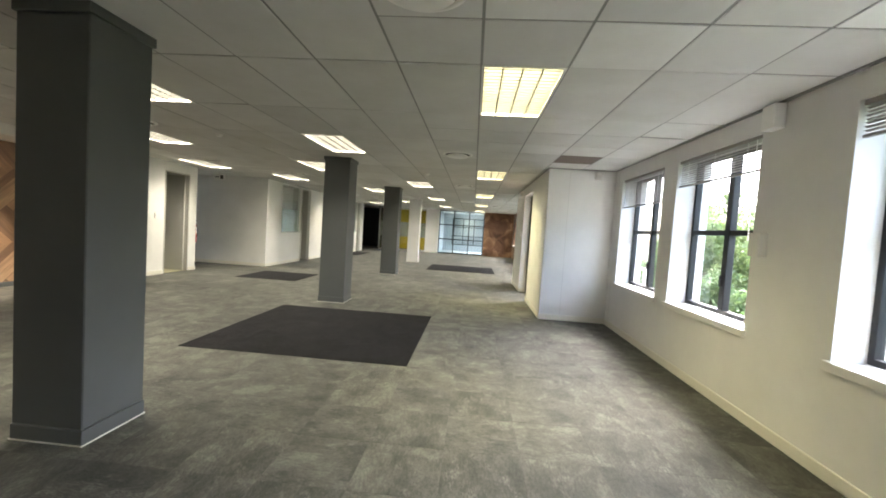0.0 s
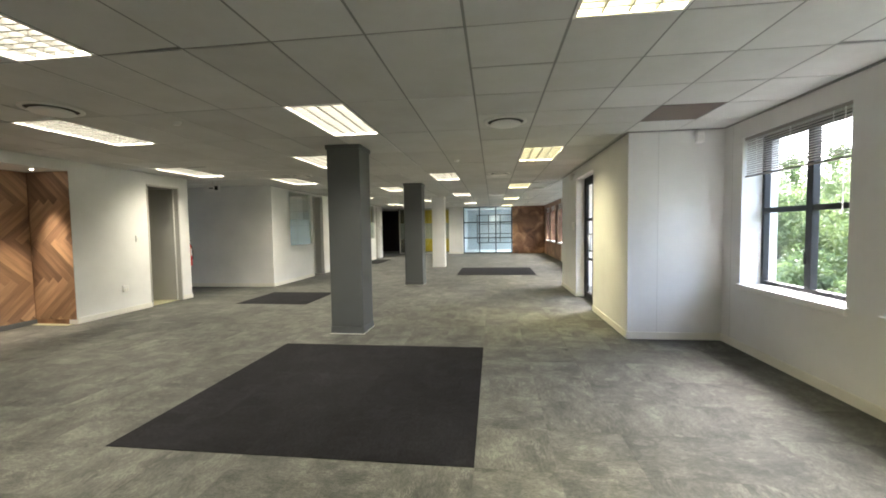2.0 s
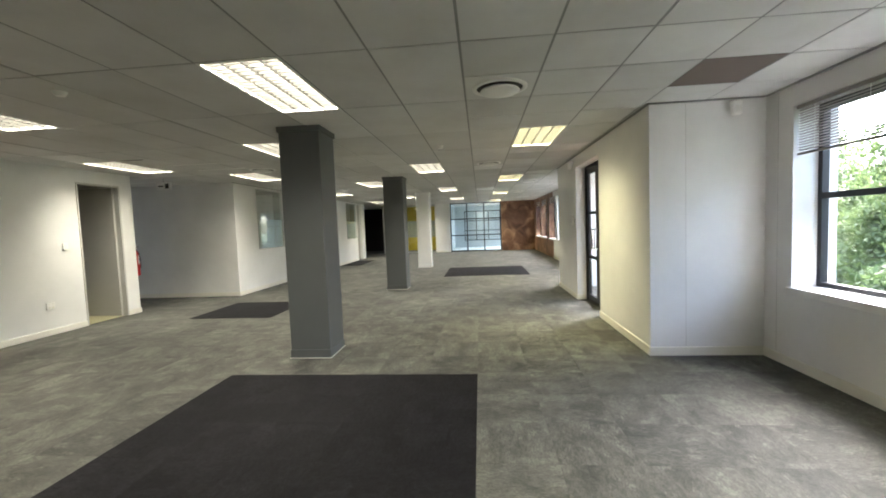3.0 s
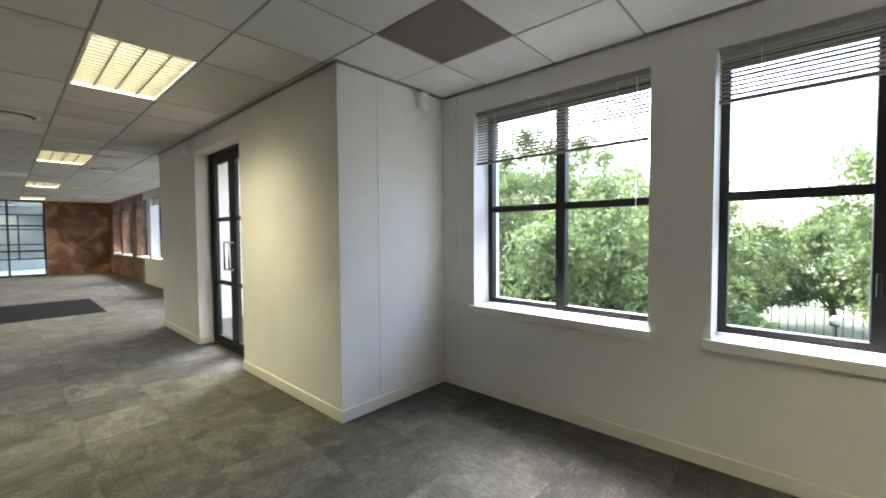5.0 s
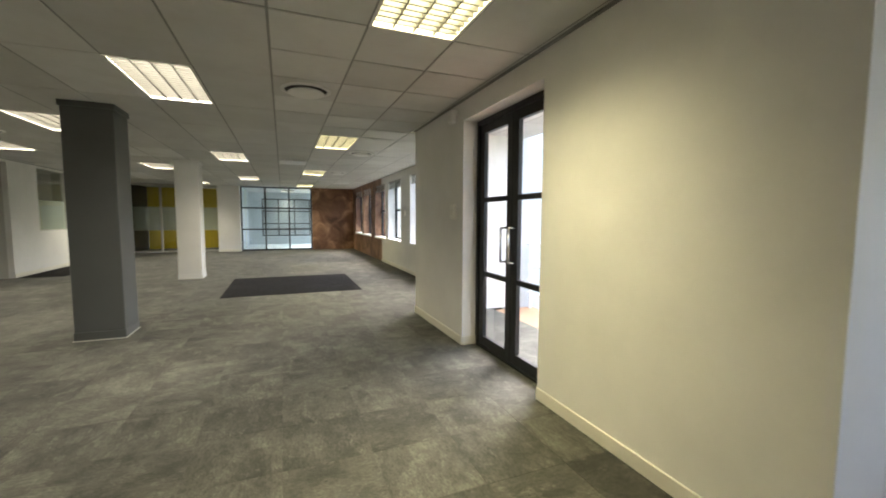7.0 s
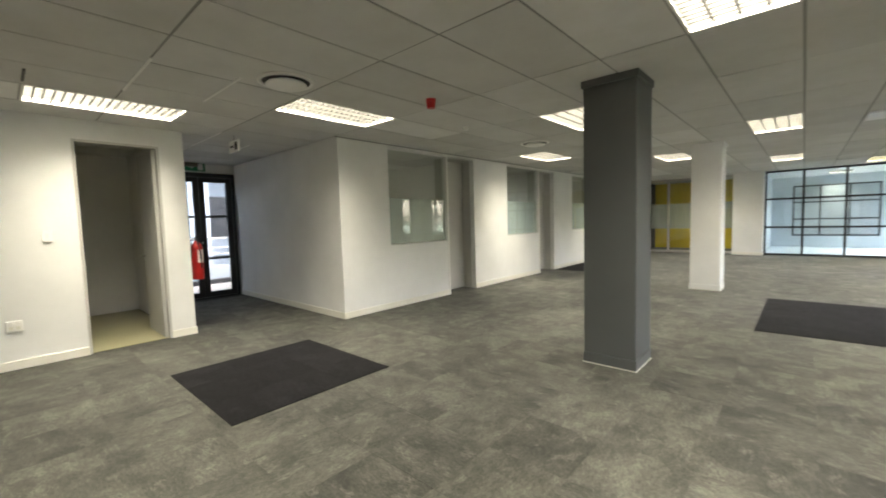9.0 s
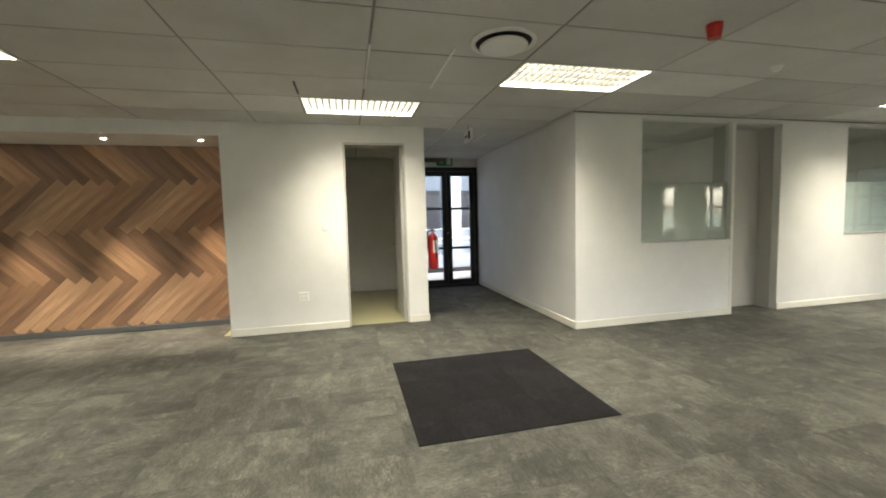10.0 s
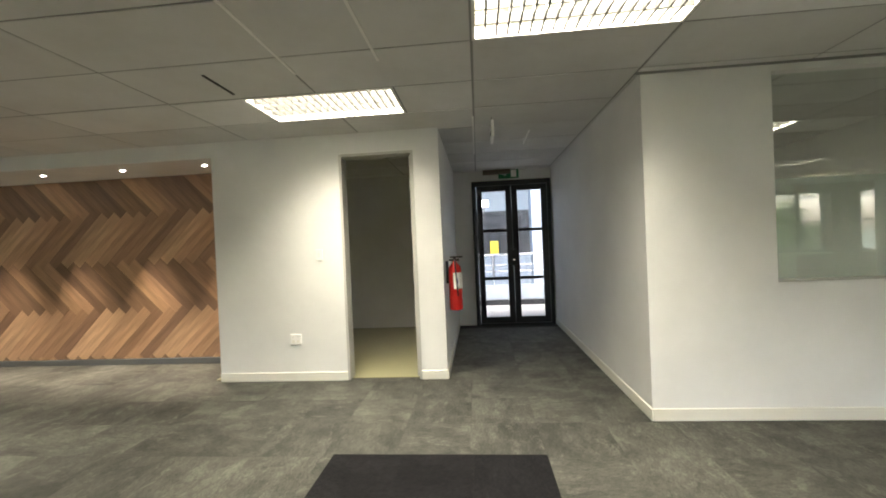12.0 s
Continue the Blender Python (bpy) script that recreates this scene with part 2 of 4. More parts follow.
def cyl(bm, a, b, r0, r1=None, n=12):
    r1 = r0 if r1 is None else r1
    a, b = Vector(a), Vector(b)
    d = (b - a)
    m = Matrix.Translation((a + b) / 2) @ d.to_track_quat("Z", "Y").to_matrix().to_4x4()
    bmesh.ops.create_cone(bm, cap_ends=True, segments=n, radius1=r0, radius2=r1, depth=d.length, matrix=m)


def mesh_of(name, bm, material, bevel=0.0, smooth=False):
    bmesh.ops.recalc_face_normals(bm, faces=bm.faces)
    if bevel:
        bmesh.ops.bevel(bm, geom=list(bm.edges), offset=bevel, segments=1, affect="EDGES", profile=0.5)
    me = bpy.data.meshes.new(name)
    bm.to_mesh(me)
    bm.free()
    if smooth:
        for f in me.polygons:
            f.use_smooth = True
    me.materials.append(material)
    return me


def part(name, bm, material, parent=None, label="", bevel=0.0, smooth=False):
    ob = new(name, mesh_of(name, bm, material, bevel, smooth))
    if parent is not None:
        ob.parent = parent
    return tagged(ob, label)


def bx(name, lo, hi, material, parent=None, label="", bevel=0.0):
    bm = bmesh.new()
    box(bm, *lo, *hi)
    return part(name, bm, material, parent, label, bevel)


def thing(name, at, label, category, group="", kind=""):
    ob = new(name)
    ob.location = at
    return tagged(ob, label, category, group, kind)


def structure(name, bm, material, label, category):
    return tagged(part(name, bm, material), label, category, kind="structure")


def wall(name, axis, face, back, u0, u1, z0, z1, openings, material, label):
    """A wall with real openings. axis 'x': the wall runs along x and its faces lie at y = face, back; 'y': the other way.
    openings: (u0, u1, z0, z1)."""
    us = sorted({u0, u1, *[o[0] for o in openings], *[o[1] for o in openings]})
    zs = sorted({z0, z1, *[max(z0, o[2]) for o in openings], *[o[3] for o in openings]})
    def solid(i, j):
        if i < 0 or j < 0 or i >= len(us) - 1 or j >= len(zs) - 1:
            return False
        u, z = (us[i] + us[i + 1]) / 2, (zs[j] + zs[j + 1]) / 2
        return not any(o[0] < u < o[1] and o[2] < z < o[3] for o in openings)
    bm = bmesh.new()
    seen = {}
    def v(i, j, d):
        if (i, j, d) not in seen:
            w = (face, back)[d]
            seen[i, j, d] = bm.verts.new((us[i], w, zs[j]) if axis == "x" else (w, us[i], zs[j]))
        return seen[i, j, d]
    for i in range(len(us) - 1):
        for j in range(len(zs) - 1):
            if not solid(i, j):
                continue
            for d in (0, 1):
                bm.faces.new([v(i, j, d), v(i + 1, j, d), v(i + 1, j + 1, d), v(i, j + 1, d)])
            for di, dj, a, b in ((-1, 0, (0, 0), (0, 1)), (1, 0, (1, 0), (1, 1)), (0, -1, (0, 0), (1, 0)), (0, 1, (0, 1), (1, 1))):
                if not solid(i + di, j + dj):
                    bm.faces.new([v(i + a[0], j + a[1], 0), v(i + b[0], j + b[1], 0), v(i + b[0], j + b[1], 1), v(i + a[0], j + a[1], 1)])
    return structure(name, bm, material, label, "wall")


def baseboard(x0, y0, x1, y1, material=SKIRT, h=0.095):
    """A skirting board, 14 mm thick, with an eased top edge."""
    bm = bmesh.new()
    box(bm, x0, y0, 0.001, x1, y1, h)
    ob = part("baseboard", bm, material, bevel=0.004)
    tagged(ob, "painted timber skirting board along the wall", "skirting", "skirtings", "structure")


# ---- structure: walls ----
XE, XEB = 2.52, 2.90
WIN = [(0.2, 1.58), (1.93, 3.31), (4.15, 5.53), (5.87, 7.27)]
WINF = [(13.3, 14.62), (14.97, 16.36), (17.19, 18.57), (18.92, 20.33), (21.07, 22.48), (22.8, 24.2)]
Z0, Z1 = 0.745, 2.42
TOP = 2.74
wall("wall_east_near", "y", XE, XEB, -3.0, 7.625, 0, TOP, [(a, b, Z0, Z1) for a, b in WIN], WHITE, "white painted wall with a row of windows")
wall("wall_east_far", "y", XE, XEB, 12.45, 19.4, 0, TOP, [(a, b, Z0, Z1) for a, b in WINF[:3]] + [(18.92, 19.4, Z0, Z1)], WHITE, "white painted wall with windows past the projection")
wall("wall_east_brown", "y", XE, XEB, 19.4, 24.92, 0, TOP, [(19.4, 20.33, Z0, Z1)] + [(a, b, Z0, Z1) for a, b in WINF[4:]], BROWN, "copper brown plastered wall with windows")
wall("wall_projection_front", "y", 1.40, 1.64, 7.625, 12.45, 0, TOP, [(9.40, 10.80, -1, 2.41)], WHITE, "cream painted projection with a glazed door")
wall("wall_projection_near", "x", 7.625, 7.80, 1.64, XEB, 0, TOP, [], WHITE, "white return of the projection, with a panel joint")
wall("wall_projection_far", "x", 12.27, 12.45, 1.64, XEB, 0, TOP, [], WHITE, "white return of the projection")
wall("wall_end_brown", "x", 24.92, 25.1, 0.79, XEB, 0, TOP, [], BROWN, "copper brown plastered end wall")
wall("wall_end_pier", "x", 24.75, 25.3, -2.75, -1.97, 0, TOP, [], WHITE, "white painted pier beside the glazed screen")
wall("wall_south", "x", -3.0, -3.2, -8.2, XEB, 0, TOP, [], WHITE, "plain white wall")
wall("wall_west_closet", "y", -6.965, -7.11, 7.905, 10.40, 0, TOP, [(9.335, 10.13, -1, 2.40)], WHITE, "white painted wall with a doorway to a store room")
wall("wall_corridor", "x", 10.40, 10.30, -9.66, -7.11, 0, TOP, [], WHITE, "white corridor wall")
wall("wall_exit", "y", -9.66, -9.86, 7.7, 12.03, 0, TOP, [(10.70, 12.01, -1, 2.44)], WHITE, "white wall round the glazed exit doors")
wall("wall_office_side", "x", 12.03, 12.13, -9.86, -6.05, 0, TOP, [], WHITE, "white office partition along the corridor")
OFF = [(12.95, 14.33), (16.38, 17.78), (19.75, 21.15)]
ODOOR = [(14.38, 15.17), (17.84, 18.62), (21.2, 21.9)]
wall("wall_office_front", "y", -5.95, -6.05, 12.03, 22.4, 0, TOP,
     [(a, b, 1.02, 2.56) for a, b in OFF] + [(a, b, -1, 2.56) for a, b in ODOOR], WHITE, "white office partition with glazed panels and full-height doors")
for y in (15.25, 18.7, 22.3):
    wall("wall_office_cross", "x", y, y + 0.1, -9.66, -6.05, 0, TOP, [], WHITE, "white partition between two offices")
wall("wall_office_back", "y", -9.66, -9.86, 12.03, 28.2, 0, TOP, [], WHITE, "white back wall of the offices")
wall("wall_niche_near", "x", 7.905, 8.03, -7.9, -7.11, 0, TOP, [], BROWN, "copper brown return of the timber niche")
wall("wall_niche_back", "y", -7.74, -7.9, -3.0, 7.905, 0, TOP, [], DARK, "wall behind the timber cladding")
wall("wall_closet_south", "x", 7.9, 8.03, -9.66, -7.9, 0, TOP, [], WHITE, "store room wall")
# The dark of the passage is put into this wall's near-black colour.
wall("wall_dark", "x", 28.0, 28.2, -9.66, -5.8, 0, TOP, [], DARK, "end wall coloured near-black for the darkness of the passage")
wall("wall_yellow", "x", 27.4, 27.6, -5.8, -1.97, 0, TOP, [], YELLOW, "yellow painted wall behind a glass partition")
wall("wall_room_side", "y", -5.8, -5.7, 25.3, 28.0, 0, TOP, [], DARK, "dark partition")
wall("wall_bright_west", "y", -1.97, -2.1, 25.3, 31.0, 0, TOP, [], FACADE, "pale wall of the bright room")
# Openings out of view, added to let daylight into the bright room.
wall("wall_bright_east", "y", 2.6, 2.78, 25.1, 31.0, 0, TOP, [(25.8, 27.6, 0.6, 2.5), (28.2, 30.4, 0.6, 2.5)], FACADE, "unseen pale wall of the bright room with openings added for daylight")
wall("wall_bright_back", "x", 29.0, 29.2, -1.97, 2.6, 0, TOP, [(-1.35, 0.95, 0.42, 2.3)], FACADE, "pale wall with a gridded window")

wall("wall_bright_outer", "x", 31.0, 31.2, -2.1, 2.78, 0, TOP, [], FACADE, "pale wall beyond the inner window")
bm = bmesh.new()
box(bm, -9.9, -3.2, -0.3, 1.64, 31.2, -0.008)
box(bm, 1.64, -3.2, -0.3, 2.78, 7.7, -0.008)
box(bm, 1.64, 12.35, -0.3, 2.78, 31.2, -0.008)
structure("floor", bm, BACKING, "floor slab under the carpet tiles", "floor")
bm = bmesh.new()
box(bm, -9.9, -3.2, CE + 0.121, 2.78, 31.0, CE + 0.4)
structure("roof_slab", bm, CONCRETE, "concrete slab above the ceiling", "roof")
bm = bmesh.new()
box(bm, -9.62, 7.8, -0.004, -7.03, 10.28, 0.004)
structure("floor_closet", bm, VINYL, "olive vinyl floor of the store room", "floor")
bm = bmesh.new()
box(bm, -1.95, 25.12, -0.004, 2.58, 28.98, 0.006)
structure("floor_bright_room", bm, FACADE, "pale shiny floor behind the glazed screen", "floor")
# bulkhead over the timber niche
bm = bmesh.new()
box(bm, -7.74, -3.0, 2.455, -6.965, 7.905, TOP)
structure("bulkhead", bm, WHITE, "white bulkhead over the timber niche", "bulkhead")

# skirtings
S = 0.014
baseboard(XE - S, -3.0, XE, 7.625)
baseboard(XE - S, 12.45, XE, 19.4)
baseboard(1.40, 7.625 - S, XE - S, 7.625)
baseboard(1.40 - S, 7.625 - S, 1.40, 9.40)
baseboard(1.40 - S, 10.80, 1.40, 12.45)
baseboard(1.40, 10.80 - S, 1.60, 10.80)
baseboard(1.40, 9.40, 1.60, 9.40 + S)
baseboard(-6.965, 7.905, -6.965 + S, 9.335)
baseboard(-6.965, 10.13, -6.965 + S, 10.40 + S)
baseboard(-9.66, 10.40, -6.965, 10.40 + S)
baseboard(-9.66, 12.03 - S, -5.95 + S, 12.03)
baseboard(-5.95, 12.03, -5.95 + S, 14.38)
baseboard(-5.95, 15.17, -5.95 + S, 17.84)
baseboard(-5.95, 18.62, -5.95 + S, 21.2)
baseboard(-2.75 - S, 24.75 - S, -1.97 + S, 24.75)
baseboard(-7.72, -3.0, -7.72 + 0.022, 7.90, COLUMN, 0.075)


# ---- ceiling ----
PX, PY, GX, GY = 0.6, 0.61, 0.15, 3.46
LIGHTS = [(0.15, -1.42), (0.15, 3.46), (0.15, 8.34), (0.15, 13.22), (0.15, 18.1), (0.15, 22.98),
          (-2.25, 5.9), (-1.65, 10.78), (-1.65, 15.66), (-1.65, 20.54),
          (-3.45, -1.42), (-3.45, 3.46), (-3.45, 8.34), (-3.45, 13.22), (-3.45, 18.1), (-3.45, 22.98),
          (-5.25, 1.02), (-5.25, 5.9), (-5.25, 10.78), (-5.25, 15.66), (-5.25, 20.54), (-6.45, 8.95)]
# Last three are made-up lights that brighten the room behind the gridded screen.
ROOMLIGHTS = [(-8.25, 13.22), (-8.25, 16.88), (-8.25, 19.93), (-4.05, 25.42), (-0.45, 26.64), (1.35, 26.64), (-0.45, 29.69)]
DIFF = [(-0.15, 2.55), (-0.15, 6.82), (-0.15, 11.09), (1.05, 14.75), (1.05, 18.4), (-4.35, 5.6), (-4.35, 10.48), (-4.35, 14.75), (-4.35, 19.0)]
VENT_AT = (1.35, 6.51)
holes = {}
for lx, ly in LIGHTS + ROOMLIGHTS:
    i, j = round((lx - GX) / PX), round((ly - GY) / PY)
    holes[i, j] = holes[i, j + 1] = True
holes[round((VENT_AT[0] - GX) / PX), round((VENT_AT[1] - GY) / PY)] = True
rng = random.Random(4)
bm = bmesh.new()
def tile(i, j, rows):
    x0, x1 = GX + i * PX + 0.009, GX + (i + 1) * PX - 0.009
    y0, y1 = GY + j * PY + 0.009, GY + (j + rows) * PY - 0.009
    z = CE + rng.uniform(-0.0015, 0.002)
    dz = [z + rng.uniform(-0.0022, 0.0022) for _ in range(4)]
    if rng.random() < 0.05:
        dz[rng.randrange(4)] += 0.011
    lo = [bm.verts.new(p) for p in ((x0, y0, dz[0]), (x1, y0, dz[1]), (x1, y1, dz[2]), (x0, y1, dz[3]))]
    hi = [bm.verts.new((v.co.x, v.co.y, CE + 0.02)) for v in lo]
    bm.faces.new(lo)
    for k in range(4):
        bm.faces.new([lo[k], lo[(k + 1) % 4], hi[(k + 1) % 4], hi[k]])
for i in range(-17, 5):
    j = -12
    while j < 46:
        if (i, j) in holes:
            j += 1
            continue
        rows = 1 if (i >= -1 and j % 8 != 0) or j % 2 or (i, j + 1) in holes else 2
        tile(i, j, rows)
        j += rows
me_tiles = mesh_of("ceiling", bm, BOARD)
ceiling = new("ceiling", me_tiles)
tagged(ceiling, "suspended ceiling of pale grey mineral tiles", "ceiling", kind="structure")
bm = bmesh.new()
for i in range(-17, 6):
    x = GX + i * PX
    box(bm, x - 0.011, -3.0, CE + 0.004, x + 0.011, 31.0, CE + 0.016)
for i in range(-17, 5):
    for j in range(-12, 47):
        if (i, j) in holes and (i, j - 1) in holes:
            continue
        x, y = GX + i * PX, GY + j * PY
        if i >= -1 or j % 2 == 0 or (i, j) in holes or (i, j - 1) in holes:
            box(bm, x + 0.011, y - 0.011, CE + 0.0045, x + PX - 0.011, y + 0.011, CE + 0.0155)
structure("ceiling_grid", bm, TEE, "grey metal tee grid carrying the ceiling tiles", "ceiling grid")
# stretches of tee with the white face showing, and a black strip for the shade beside a slipped board
for x0, x1, y, mat, label in ((-5.5, -4.55, 9.565, PLASTIC, "white-faced ceiling tee"), (-5.4, -4.5, 10.17, PLASTIC, "white-faced ceiling tee"),
                              (-8.3, -6.7, 10.77, PLASTIC, "white-faced ceiling tee"), (-7.9, -7.3, 11.385, PLASTIC, "white-faced ceiling tee"),
                              (-5.75, -5.4, 8.955, BLACK, "black strip for the shaded gap beside a slipped ceiling board")):
    bm = bmesh.new()
    box(bm, x0, y - 0.009, CE - 0.005, x1, y + 0.009, CE + 0.0035)
    structure("trim", bm, mat, label, "trim")
# shadow trims where the ceiling meets the walls
for lo, hi in (((XE - 0.025, -3.0, CE - 0.012), (XE, 7.6, CE + 0.006)), ((1.375, 7.6, CE - 0.012), (1.40, 12.47, CE + 0.006)),
               ((XE - 0.025, 12.47, CE - 0.012), (XE, 24.9, CE + 0.006)), ((1.40, 7.6, CE - 0.012), (XE - 0.025, 7.625, CE + 0.006)),
               ((-5.95, 12.0, CE - 0.012), (-5.925, 22.4, CE + 0.006))):
    bm = bmesh.new()
    box(bm, *lo, *hi)
    structure("trim", bm, TEE, "grey metal edge trim of the ceiling", "trim")


def troffer():
    base = thing("ceiling_light", (0, 0, CE), "recessed louvred fluorescent light, switched on, in the tiled ceiling", "ceiling light", "recessed ceiling lights")
    w, l, d = PX - 0.024, 2 * PY - 0.024, 0.085
    bm = bmesh.new()
    t = 0.004
    for a in ((0.012, 0.012, d, w + 0.012, l + 0.012, d + t), (0.012, 0.012, 0.002, 0.012 + t, l + 0.012, d), (w + 0.012 - t, 0.012, 0.002, w + 0.012, l + 0.012, d),
              (0.012 + t, 0.012, 0.002, w + 0.012 - t, 0.012 + t, d), (0.012 + t, l + 0.012 - t, 0.002, w + 0.012 - t, l + 0.012, d)):
        box(bm, *a)
    part("housing", bm, WHITE_GLOSS, base)
    bm = bmesh.new()
    for a in ((0.004, 0.004, -0.004, 0.022, l + 0.02, 0.001), (w + 0.002, 0.004, -0.004, w + 0.02, l + 0.02, 0.001),
              (0.022, 0.004, -0.004, w + 0.002, 0.022, 0.001), (0.022, l + 0.002, -0.004, w + 0.002, l + 0.02, 0.001)):
        box(bm, *a)
    part("frame", bm, WHITE_GLOSS, base)
    bm = bmesh.new()
    for k in range(1, 4):
        x = 0.016 + (w - 0.008) * k / 4
        c = box(bm, x - 0.005, 0.018, 0.004, x + 0.005, l + 0.006, 0.060)
        for v in c:
            if v.co.z > 0.02:
                v.co.x = x + (v.co.x - x) * 0.15
    part("spine_louvre", bm, LOUVRE, base)
    bm = bmesh.new()
    for k in range(1, 18):
        y = 0.016 + (l - 0.008) * k / 18
        c = box(bm, 0.018, y - 0.006, 0.005, w + 0.006, y + 0.006, 0.056)
        for v in c:
            if v.co.z > 0.02:
                v.co.y = y + (v.co.y - y) * 0.15
    part("cross_louvre", bm, LOUVRE, base)
    return base


def lamp_for(at, power, tint):
    d = bpy.data.lights.new("tube_light", "AREA")
    d.shape, d.size, d.size_y, d.energy, d.color = "RECTANGLE", PX - 0.06, 2 * PY - 0.06, power, tint
    d.spread = radians(136)
    o = new("tube_light", d)
    o.location = (at[0] + PX / 2, at[1] + PY, CE + 0.078)


first = troffer()
for n, (lx, ly) in enumerate(LIGHTS + ROOMLIGHTS):
    if n == 0:
        first.location = (lx, ly, CE)
    else:
        copy_thing(first, Matrix.Translation((lx, ly, CE)))
    # the row by the windows has yellower tubes
    lamp_for((lx, ly), LAMP_W if n < len(LIGHTS) else LAMP_W * 0.7, (1.0, 0.865, 0.47) if lx == 0.15 else (1.0, 0.885, 0.66))


def air_diffuser(x, y):
    base = thing("air_diffuser", (x, y, CE), "round white ceiling air diffuser with a dark slot", "air vent", "round ceiling diffusers")
    for name, rings, mat in (("plate", [(0.235, -0.001), (0.235, -0.008), (0.2, -0.016), (0.195, -0.001)], PLASTIC),
                             ("throat", [(0.197, -0.004), (0.11, -0.003)], BLACK),
                             ("disc", [(0.163, -0.024), (0.17, -0.032), (0.158, -0.042), (0.06, -0.049), (0.0005, -0.05)], PLASTIC)):
        bm = bmesh.new()
        prev = None
        for r, z in rings:
            cur = [bm.verts.new((r * math.cos(a * math.tau / 40), r * math.sin(a * math.tau / 40), z)) for a in range(40)]
            if prev:
                for k in range(40):
                    bm.faces.new([prev[k], prev[(k + 1) % 40], cur[(k + 1) % 40], cur[k]])
            prev = cur
        if name == "disc":
            cyl(bm, (0, 0, -0.025), (0, 0, 0.0), 0.03)
        part(name, bm, mat, base, smooth=True)


for x, y in DIFF:
    air_diffuser(x, y)
bx("ceiling_panel", (VENT_AT[0] + 0.008, VENT_AT[1] + 0.008, CE + 0.001), (VENT_AT[0] + PX - 0.008, VENT_AT[1] + PY - 0.008, CE + 0.018), VENT)
tagged(bpy.data.objects["ceiling_panel"], "brown unpainted board filling one ceiling bay", "ceiling panel")
bx("access_panel", (-0.43, 16.28, CE - 0.03), (0.13, 16.86, CE - 0.006), PLASTIC, bevel=0.004)
tagged(bpy.data.objects["access_panel"], "flat white panel fixed under the ceiling tiles", "panel")


# ---- columns ----
def column(y, mat, label):
    base = thing("column", (-2.56, y, 0), label, "column", "square columns down the room")
    w, d = 0.465, 0.45
    bm = bmesh.new()
    box(bm, 0, 0, 0.10, w, d, 2.56)
    part("shaft", bm, mat, base, bevel=0.006)
    bm = bmesh.new()
    box(bm, -0.006, -0.006, 0.001, w + 0.006, d + 0.006, 0.10)
    part("plinth", bm, mat, base, bevel=0.004)
    bm = bmesh.new()
    box(bm, -0.015, -0.015, 2.56, w + 0.015, d + 0.015, CE + 0.002)
    part("cap", bm, mat, base, bevel=0.003)
    bm = bmesh.new()
    box(bm, -0.009, -0.009, 0.0005, w + 0.009, d + 0.009, 0.009)
    part("sealant_line", bm, SKIRT, base, "pale sealant line at the foot")


for y in (2.77, 7.62, 12.42):
    column(y, COLUMN, "square column painted dark grey, with a low plinth")
column(17.2, WHITE, "square column painted white, with a low plinth")


# ---- windows ----
def window(n, a, b, blind, brown=False):
    base = thing("window_%d" % n, (0, 0, 0), "black aluminium two-light window in a deep reveal", "window", "windows in the outer wall", "structure")
    x0, x1, h = 2.735, 2.795, 0.045
    mid, tz = (a + b) / 2, 1.60
    bm = bmesh.new()
    for q in ((x0, a, Z0 + 0.02, x1, a + h, Z1), (x0, b - h, Z0 + 0.02, x1, b, Z1), (x0, a + h, Z0 + 0.02, x1, b - h, Z0 + 0.02 + h), (x0, a + h, Z1 - h, x1, b - h, Z1)):
        box(bm, *q)
    part("window_frame", bm, BLACK, base)
    bx("mullion", (x0 - 0.012, mid - 0.04, Z0 + 0.02 + h), (x1 - 0.003, mid + 0.04, Z1 - h), BLACK, base, bevel=0.004)
    for s0, s1 in ((a + h, mid - 0.04), (mid + 0.04, b - h)):
        bx("transom", (x0 - 0.004, s0, tz - 0.028), (x1 - 0.004, s1, tz + 0.028), BLACK, base, bevel=0.003)
        for q0, q1 in ((Z0 + 0.02 + h, tz - 0.028), (tz + 0.028, Z1 - h)):
            p = bx("pane", (2.762, s0, q0), (2.766, s1, q1), GLASS, base)
            p.visible_shadow = False
    bx("window_sill", (XE - 0.035, a - 0.03, Z0 - 0.045), (x0, b + 0.03, Z0 + 0.018), WHITE_GLOSS, base, "white painted sill board", bevel=0.004)
    bx("stay_handle", (x0 - 0.035, mid + 0.005, 1.05), (x0 - 0.012, mid + 0.025, 1.17), BLACK, base, bevel=0.003)
    if blind:
        venetian(a + 0.015, b - 0.015, blind)


